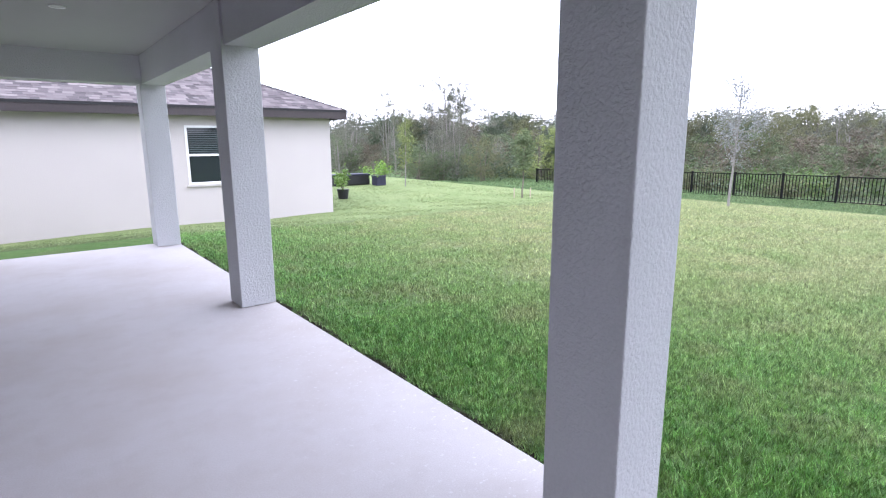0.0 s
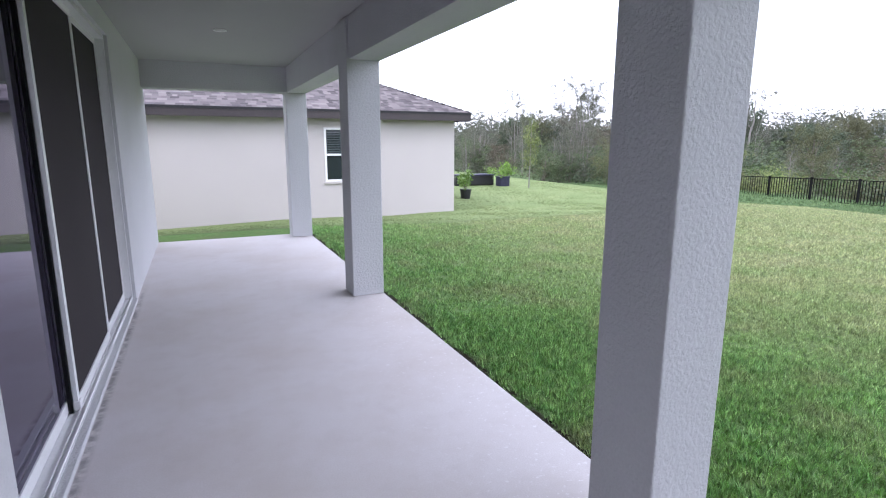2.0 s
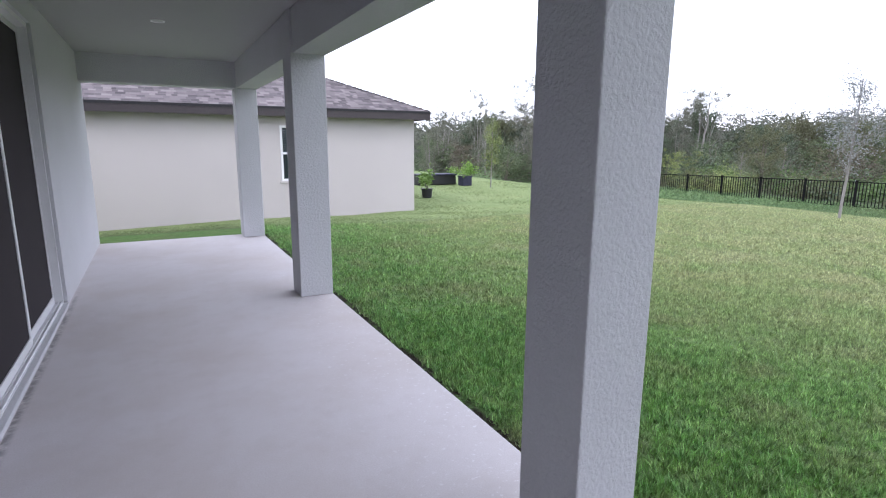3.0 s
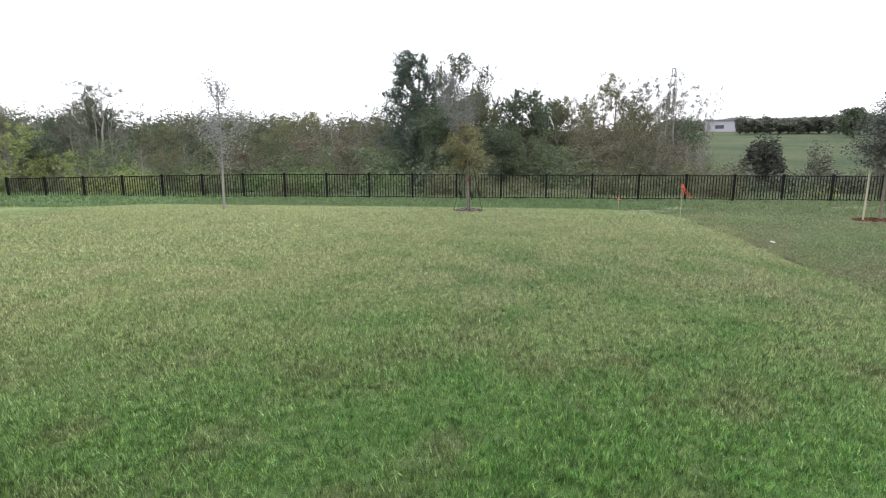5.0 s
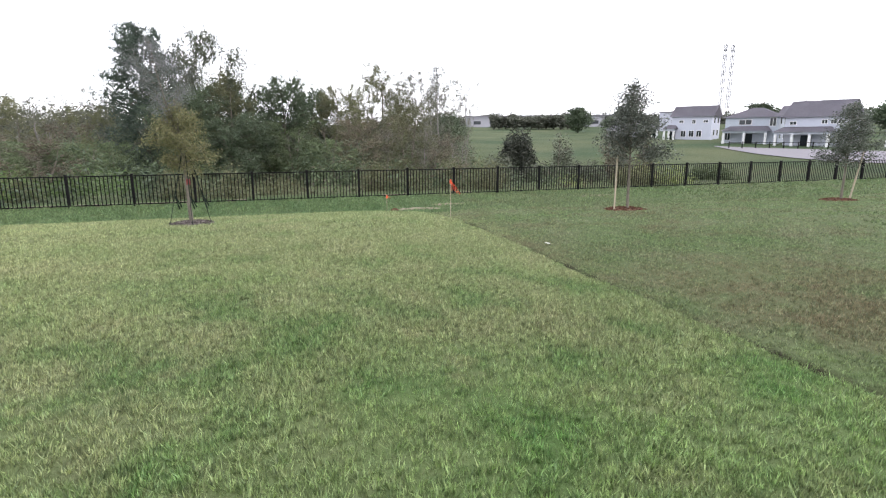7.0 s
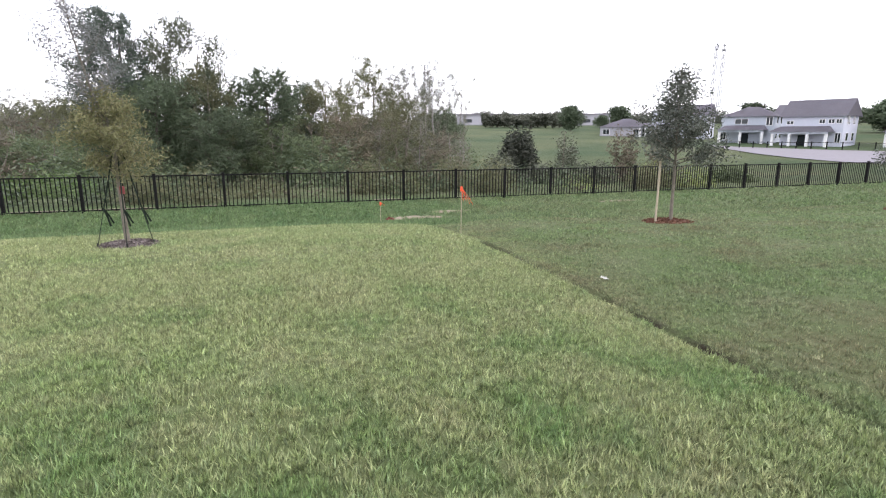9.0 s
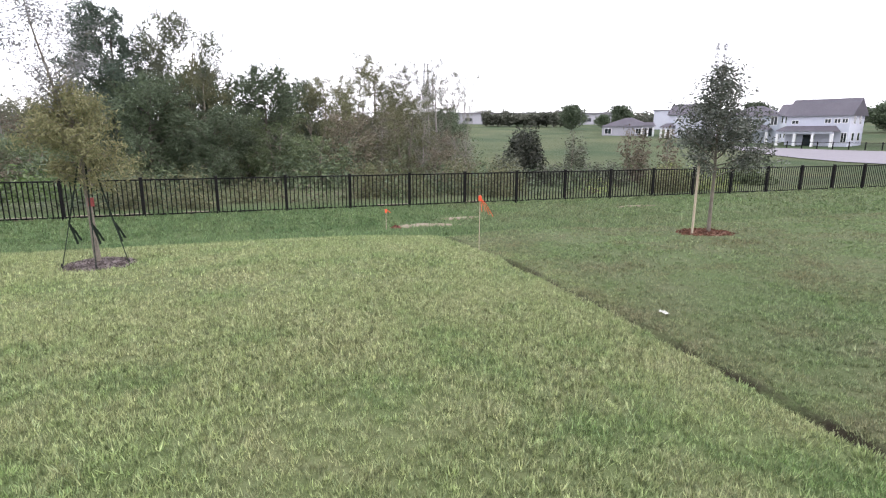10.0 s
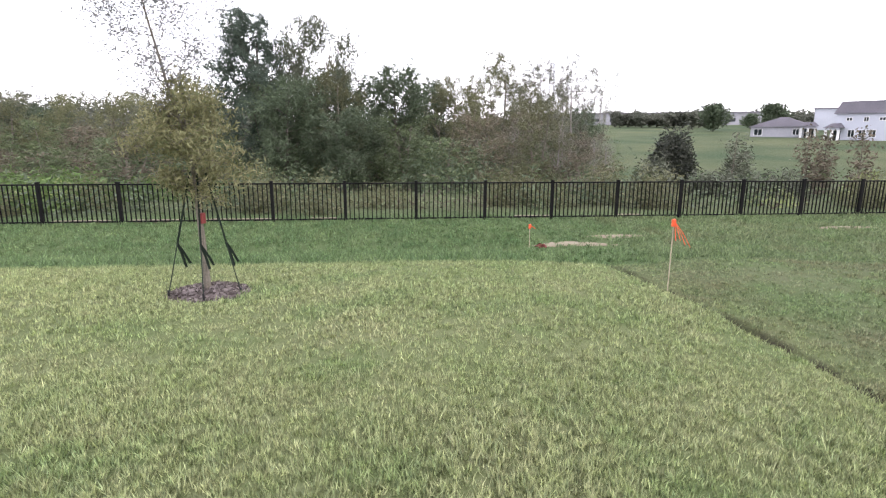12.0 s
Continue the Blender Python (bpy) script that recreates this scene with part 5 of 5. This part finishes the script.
# ---------------------------------------------------------------- houses on the far rise
def gable_house(name, label, az, d, turn, W, D, H, wall, roof_h, hip, porch, windows, group="houses on the rise"):
    """A house whose front runs along local x; porch: (x0, x1, depth) or None; windows: (x, z, w, h)."""
    x, y = ray_point(az, d)
    h = thing(name, label, "house", (x, y, gz(x, y) - 0.3), group)
    h.rotation_euler[2] = radians(turn)
    part("wall", boxed((-W / 2, W / 2, 0, D, -1.5, H)), wall, h)
    bm = bmesh.new()
    o, zr = 0.45, H - 0.05
    p = [bm.verts.new(c) for c in ((-W / 2 - o, -o, zr), (W / 2 + o, -o, zr), (W / 2 + o, D + o, zr), (-W / 2 - o, D + o, zr), (-W / 2 - o + hip, D / 2, zr + roof_h), (W / 2 + o - hip, D / 2, zr + roof_h))]
    for f in ((0, 1, 5, 4), (2, 3, 4, 5), (1, 2, 5), (3, 0, 4)):
        bm.faces.new([p[i] for i in f])
    if hip < 0.1:
        part("gable", boxed((-W / 2, W / 2, D / 2 - 0.1, D / 2 + 0.1, H - 0.1, H + roof_h * 0.3)), wall, h)
    bmesh.ops.solidify(bm, geom=list(bm.faces), thickness=0.18)
    part("roof", bm, FAR_ROOF, h, "grey shingle roof")
    if hip < 0.1:
        bm = bmesh.new()
        for sx in (-W / 2 + 0.02, W / 2 - 0.02):
            v = [bm.verts.new(c) for c in ((sx, -0.02, H - 0.1), (sx, D + 0.02, H - 0.1), (sx, D / 2, H + roof_h * 0.93))]
            w = [bm.verts.new((c.co.x + (0.1 if sx < 0 else -0.1), c.co.y, c.co.z)) for c in v]
            bm.faces.new(v), bm.faces.new(w[::-1])
            for i in range(3):
                bm.faces.new((v[i], w[i], w[(i + 1) % 3], v[(i + 1) % 3]))
        part("gable_end", bm, wall, h)
    for wx, wz, ww, wh in windows:
        win = part("window", boxed((wx - ww / 2 - 0.1, wx + ww / 2 + 0.1, -0.06, -0.004, wz - 0.1, wz + wh + 0.1)), WHITE, h, "white window frame")
        part("pane", boxed((wx - ww / 2, wx - 0.05, -0.09, -0.064, wz, wz + wh), (wx + 0.05, wx + ww / 2, -0.09, -0.064, wz, wz + wh)), WINDOW_GLASS, win, "dark glass")
    for side in (1,):
        for wy, wz in ((D * 0.3, 1.2), (D * 0.7, 1.2), (D * 0.3, 4.0), (D * 0.7, 4.0)):
            if wz + 1.3 < H:
                win = part("window", boxed((W / 2 + 0.004, W / 2 + 0.05, wy - 0.5, wy + 0.5, wz, wz + 1.4)), WHITE, h, "white window frame")
                part("pane", boxed((W / 2 + 0.054, W / 2 + 0.07, wy - 0.42, wy + 0.42, wz + 0.08, wz + 1.32)), WINDOW_GLASS, win, "dark glass")
    if porch:
        x0, x1, dp = porch
        pz = 2.75
        bm = bmesh.new()
        v = [bm.verts.new(c) for c in ((x0 - 0.3, -dp - 0.3, pz), (x1 + 0.3, -dp - 0.3, pz), (x1 - 0.5, 0.0, pz + 0.95), (x0 + 0.5, 0.0, pz + 0.95))]
        bm.faces.new(v)
        e = [bm.verts.new(c) for c in ((x0 - 0.3, 0.0, pz), (x1 + 0.3, 0.0, pz))]
        bm.faces.new((v[0], v[3], e[0])), bm.faces.new((v[1], e[1], v[2]))
        bmesh.ops.solidify(bm, geom=list(bm.faces), thickness=0.12)
        part("porch_roof", bm, FAR_ROOF, h, "grey porch roof")
        part("porch_beam", boxed((x0, x1, -dp, -dp + 0.3, pz - 0.4, pz - 0.02)), wall, h)
        n = max(2, round((x1 - x0) / 3.4))
        for i in range(n + 1):
            px = x0 + 0.2 + (x1 - x0 - 0.4) * i / n
            part("porch_post", boxed((px - 0.2, px + 0.2, -dp, -dp + 0.38, -1.0, pz - 0.4)), WHITE, h, "white square post")
        part("patio_door", boxed(((x0 + x1) / 2 - 0.9, (x0 + x1) / 2 + 0.9, -0.05, -0.004, 0.1, 2.2)), WINDOW_GLASS, h, "dark glass patio door")
    return h


LOW3 = [(-1.6, 1.0, 1.0, 1.3), (0.2, 1.0, 1.0, 1.3), (1.9, 1.0, 1.0, 1.3)]
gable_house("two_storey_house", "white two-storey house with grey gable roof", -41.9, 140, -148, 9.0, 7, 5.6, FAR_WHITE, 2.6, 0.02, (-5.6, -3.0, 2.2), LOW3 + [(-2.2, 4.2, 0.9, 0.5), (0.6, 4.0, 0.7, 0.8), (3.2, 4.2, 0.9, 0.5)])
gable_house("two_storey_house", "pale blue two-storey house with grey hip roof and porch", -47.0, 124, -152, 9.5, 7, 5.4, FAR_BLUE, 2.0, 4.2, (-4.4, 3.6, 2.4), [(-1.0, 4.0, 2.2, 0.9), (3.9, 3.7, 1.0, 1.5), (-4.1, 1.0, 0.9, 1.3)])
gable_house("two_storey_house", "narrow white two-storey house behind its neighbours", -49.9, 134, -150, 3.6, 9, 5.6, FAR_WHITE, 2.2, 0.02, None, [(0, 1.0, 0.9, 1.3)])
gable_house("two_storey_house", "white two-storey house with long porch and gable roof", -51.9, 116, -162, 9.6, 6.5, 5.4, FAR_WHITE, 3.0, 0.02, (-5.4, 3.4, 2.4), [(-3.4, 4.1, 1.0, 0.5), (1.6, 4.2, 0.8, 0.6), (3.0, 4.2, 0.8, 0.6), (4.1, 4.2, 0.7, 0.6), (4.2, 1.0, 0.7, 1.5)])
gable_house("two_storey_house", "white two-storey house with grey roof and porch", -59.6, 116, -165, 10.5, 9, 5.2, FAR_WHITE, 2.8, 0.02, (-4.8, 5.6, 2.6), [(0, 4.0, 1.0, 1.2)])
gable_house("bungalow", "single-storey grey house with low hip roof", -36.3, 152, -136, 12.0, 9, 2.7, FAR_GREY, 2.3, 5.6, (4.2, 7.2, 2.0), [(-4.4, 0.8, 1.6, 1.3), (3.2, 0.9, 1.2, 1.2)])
_wx, _wy = ray_point(-28.5, 268)
_ware = thing("warehouse", "long low white building on the far rise", "building", (_wx, _wy, gz(_wx, _wy)))
_ware.rotation_euler[2] = radians(-118)
part("wall", boxed((-42, 34, 0, 20, -2, 5.0)), FAR_GREY, _ware)
part("roof", boxed((-42.6, 34.6, -0.6, 20.6, 5.0, 5.5)), FAR_ROOF, _ware)
for _i in range(9):
    part("window", boxed((-38 + _i * 8, -34.5 + _i * 8, -0.06, -0.004, 1.4, 3.0)), WINDOW_GLASS, _ware, "dark window strip")
_x, _y = ray_point(-40.0, 205)
_shed = thing("white_block", "small white block building behind trees", "building", (_x, _y, gz(_x, _y)))
part("wall", boxed((-4, 4, -3, 3, -2, 6.0), m=Matrix.Rotation(radians(50), 4, "Z")), FAR_WHITE, _shed)
part("roof", boxed((-4.3, 4.3, -3.3, 3.3, 6.004, 6.4), m=Matrix.Rotation(radians(50), 4, "Z")), FAR_ROOF, _shed)

_rt = make_tree("round_tree", "round dark green tree on the far rise", "tree", 8.0, 0.3, 0.4, 4.0, 34, 5000, 0.40, LEAF_DEEP, DARK_BARK, 95, "round trees on the rise", 0.3, 0.17, 0.03, 0.7)
for _i, (_az, _d, _s, _u) in enumerate(((-31.2, 190, 0.9, 1.0), (-35.8, 185, 1.15, 0.95), (-34.2, 215, 0.7, 0.6), (-42.0, 190, 1.1, 0.85), (-47.5, 190, 1.4, 1.0), (-51.5, 185, 1.3, 1.0), (-57.0, 180, 1.4, 1.0), (-60, 175, 1.4, 1.0))):
    _x, _y = ray_point(_az, _d)
    _m = Matrix.Translation((_x, _y, gz(_x, _y) - 0.1)) @ Matrix.Rotation(_i * 1.7, 4, "Z") @ Matrix.Diagonal((_s, _s, _u, 1))
    if _i:
        copy_thing(_rt, _m)
    else:
        _rt.matrix_world = _m


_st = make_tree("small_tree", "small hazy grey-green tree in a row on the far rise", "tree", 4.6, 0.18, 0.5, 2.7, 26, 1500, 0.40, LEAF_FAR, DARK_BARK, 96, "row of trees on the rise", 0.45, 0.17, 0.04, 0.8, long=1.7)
_rng = np.random.default_rng(97)
for _i in range(13):
    _x, _y = ray_point(-22.3 - 0.68 * _i - _rng.uniform(0, 0.4), _rng.uniform(222, 238))
    _k = _rng.uniform(0.75, 1.2)
    _m = Matrix.Translation((_x, _y, gz(_x, _y) - 0.1)) @ Matrix.Rotation(_i * 1.3, 4, "Z") @ Matrix.Diagonal((_k * 1.15, _k * 1.15, _rng.uniform(0.8, 1.1), 1))
    if _i:
        copy_thing(_st, _m)
    else:
        _st.matrix_world = _m


def gravel_yard():
    """The pale bare strip below the houses."""
    bm = bmesh.new()
    rows = []
    for az, d0, d1 in ((-44.2, 112, 113), (-46, 101, 110), (-48, 93, 108), (-51, 86, 106), (-54, 82, 104), (-58, 80, 103), (-64, 78, 103)):
        row = []
        for q in (0, 0.33, 0.66, 1):
            x, y = ray_point(az, d0 + (d1 - d0) * q)
            row.append(bm.verts.new((x, y, gz(x, y) + 0.1)))
        rows.append(row)
    for a, b in zip(rows, rows[1:]):
        for i in range(3):
            bm.faces.new((a[i], a[i + 1], b[i + 1], b[i]))
    tagged(part("road", bm, GRAVEL), "pale grey gravel strip below the houses", "gravel road", kind="structure")


gravel_yard()
_fx = thing("garden_fence", "low dark post-and-rail fence before the far houses", "fence")
for _i in range(15):
    _x, _y = ray_point(-45.5 - _i * 1.1, 107)
    _x2, _y2 = ray_point(-46.6 - _i * 1.1, 107)
    _z = gz(_x, _y)
    part("post", boxed((_x - 0.06, _x + 0.06, _y - 0.06, _y + 0.06, _z - 0.2, _z + 1.2)), BLACK_METAL, _fx)
    part("rail", tube(bmesh.new(), [Vector((_x, _y, _z + 1.05)), Vector((_x2, _y2, gz(_x2, _y2) + 1.05))], [0.05, 0.05], 4), BLACK_METAL, _fx)


def lattice_tower(name, label, x, y, h, w0, w1, arms, r):
    t = thing(name, label, "tower", (x, y, gz(x, y)))
    legs = [(-1, -1), (1, -1), (1, 1), (-1, 1)]
    n = max(6, int(h / 4))
    for a, b in legs:
        part("leg", tube(bmesh.new(), [Vector((a * w0, b * w0, 0)), Vector((a * w1, b * w1, h))], [r, r], 4), STEEL, t)
    bm = bmesh.new()
    for i in range(n):
        f0, f1 = i / n, (i + 1) / n
        wa, wb = w0 + (w1 - w0) * f0, w0 + (w1 - w0) * f1
        for k in range(4):
            (a, b), (c, d) = legs[k], legs[(k + 1) % 4]
            tube(bm, [Vector((a * wa, b * wa, f0 * h)), Vector((c * wb, d * wb, f1 * h))], [r * 0.6, r * 0.6], 3)
    part("bracing", bm, STEEL, t)
    for z, l in arms:
        part("cross_arm", tube(bmesh.new(), [Vector((-l * 0.4, l, z)), Vector((0, 0, z + 0.8)), Vector((l * 0.4, -l, z))], [r, r * 1.6, r], 4), STEEL, t)
    return t


_x, _y = ray_point(-16.4, 420)
lattice_tower("power_pylon", "grey steel power pylon beyond the trees", _x, _y, 45, 3.5, 1.0, [(44, 6), (39, 4.5)], 0.22)
for _az, _d, _h in ((-43.9, 330, 41), (-44.5, 334, 41)):
    _x, _y = ray_point(_az, _d)
    lattice_tower("radio_mast", "tall thin lattice radio mast beyond the houses", _x, _y, _h, 0.7, 0.55, [(_h - 0.5, 1.4), (_h - 3, 1.2)], 0.15)


# ---------------------------------------------------------------- grass
def grass(name, label, x0, x1, y0, y1, density, tall, wide, seed):
    """Mown blades over a stretch of the lawn."""
    rng = np.random.default_rng(seed)
    n = int((x1 - x0) * (y1 - y0) * density)
    tuft = rng.uniform(0, 1, (n // 10 + 1, 2))
    off = rng.normal(0, 0.015, (n, 2))
    vigour = np.repeat(rng.uniform(0.6, 1.35, n // 10 + 1), 10)[:n]
    p = np.repeat(tuft, 10, 0)[:n] * (x1 - x0, y1 - y0) + (x0, y0) + off
    keep = ~((p[:, 0] < 1.815 + 0.03 * np.sin(p[:, 1] * 7) + rng.normal(0, 0.012, n)) & (p[:, 1] < 9.2)) & ~((p[:, 1] > 13.95) & (p[:, 0] < 7.0)) & (np.abs(p[:, 1] + 5.46 + 0.035 * np.sin(p[:, 0] * 2.3) + 0.02 * np.sin(p[:, 0] * 6.1)) > 0.062 + 0.045 * np.sin(p[:, 0] * 1.9 + 1) * np.sin(p[:, 0] * 0.83) + 0.025 * np.sin(p[:, 0] * 5) + rng.normal(0, 0.02, n))
    for cx, cy, r in ((*T1, 0.44), (*T2, 0.5), (*T3, 0.46), (20.9, -5.9, 0.2), (20.7, -5.3, 0.15)):
        keep &= np.hypot(p[:, 0] - cx, p[:, 1] - cy) > r + rng.normal(0, 0.05, n)
    p, off, vigour = p[keep], off[keep], vigour[keep]
    n = len(p)
    a = rng.uniform(0, 6.283, n)
    lean = rng.normal(0, 0.34, (n, 2)) + off * 15
    h = tall * rng.uniform(0.6, 1.25, n) * vigour
    h = h * np.where(p[:, 0] > 18.2, 1.5, 1.0) * np.where((p[:, 1] < -5.34) & (p[:, 0] < 18.2), 0.7, 1.0)
    z = ground_z(p[:, 0], p[:, 1])
    side = np.stack([np.cos(a), np.sin(a)], 1) * (wide / 2 * rng.uniform(0.7, 1.3, n))[:, None]
    v = np.empty((n, 3, 3))
    v[:, 0, :2], v[:, 1, :2] = p - side, p + side
    v[:, 2, :2] = p + lean * h[:, None]
    v[:, 0, 2] = v[:, 1, 2] = z - 0.006
    v[:, 2, 2] = z + h
    tagged(part(name, cells(name, v.reshape(-1, 3), 3), BLADES), label, "grass", kind="stuff")


grass("lawn_grass", "lush short mown green lawn grass beside the patio", 1.8, 4.6, -3.4, 4.0, 9500, 0.042, 0.0088, 1)
grass("lawn_grass", "short mown green and straw-coloured lawn grass", 4.6, 8.5, -5.6, 4.0, 7600, 0.042, 0.0092, 15)
grass("lawn_grass", "short mown green and straw-coloured lawn grass", 1.8, 4.6, -5.6, -3.4, 5200, 0.044, 0.0105, 16)
grass("lawn_grass", "short mown green and straw-coloured lawn grass", 8.5, 13.5, -5.7, 3.0, 8000, 0.041, 0.0088, 2)
grass("lawn_grass", "short mown straw-green lawn grass", 13.5, 18.0, -7.0, 10.2, 3000, 0.042, 0.012, 3)
grass("lawn_grass", "short mown straw-green lawn grass", 1.8, 8.5, 4.0, 10.2, 2600, 0.05, 0.011, 4)
grass("lawn_grass", "short mown straw-green lawn grass", 8.5, 13.5, 3.0, 10.2, 2000, 0.05, 0.012, 9)
grass("swale_grass", "long dark green grass in the swale by the fence", 18.0, 24.3, -16.0, 12.0, 800, 0.06, 0.016, 5)
grass("swale_grass", "long dark green grass in the swale by the fence", 18.0, 24.3, -45.0, -16.0, 260, 0.06, 0.03, 10)
grass("swale_grass", "long dark green grass in the swale by the fence", 18.0, 24.3, 12.0, 24.0, 260, 0.06, 0.03, 11)
grass("lawn_grass", "thin dull mown grass on the next lot", 4.0, 13.5, -9.6, -5.6, 4200, 0.046, 0.0085, 6)
grass("lawn_grass", "thin dull mown grass on the next lot", 4.0, 13.5, -12.0, -9.6, 2000, 0.05, 0.010, 17)
grass("lawn_grass", "thin dull mown grass on the next lot", 13.5, 18.0, -20.0, -7.0, 1000, 0.05, 0.014, 7)
grass("lawn_grass", "thin dull mown grass on the next lot", 8.0, 18.0, -42.0, -20.0, 220, 0.05, 0.03, 12)
grass("lawn_grass", "thin dull mown grass on the next lot", 4.0, 13.5, -20.0, -12.0, 500, 0.05, 0.018, 13)
grass("lawn_grass", "smooth green mown grass beside the next house", -2.0, 18.0, 10.2, 15.0, 1300, 0.016, 0.012, 8)
grass("lawn_grass", "smooth green mown grass beyond the next house", 6.9, 18.0, 15.0, 24.0, 600, 0.016, 0.016, 14)
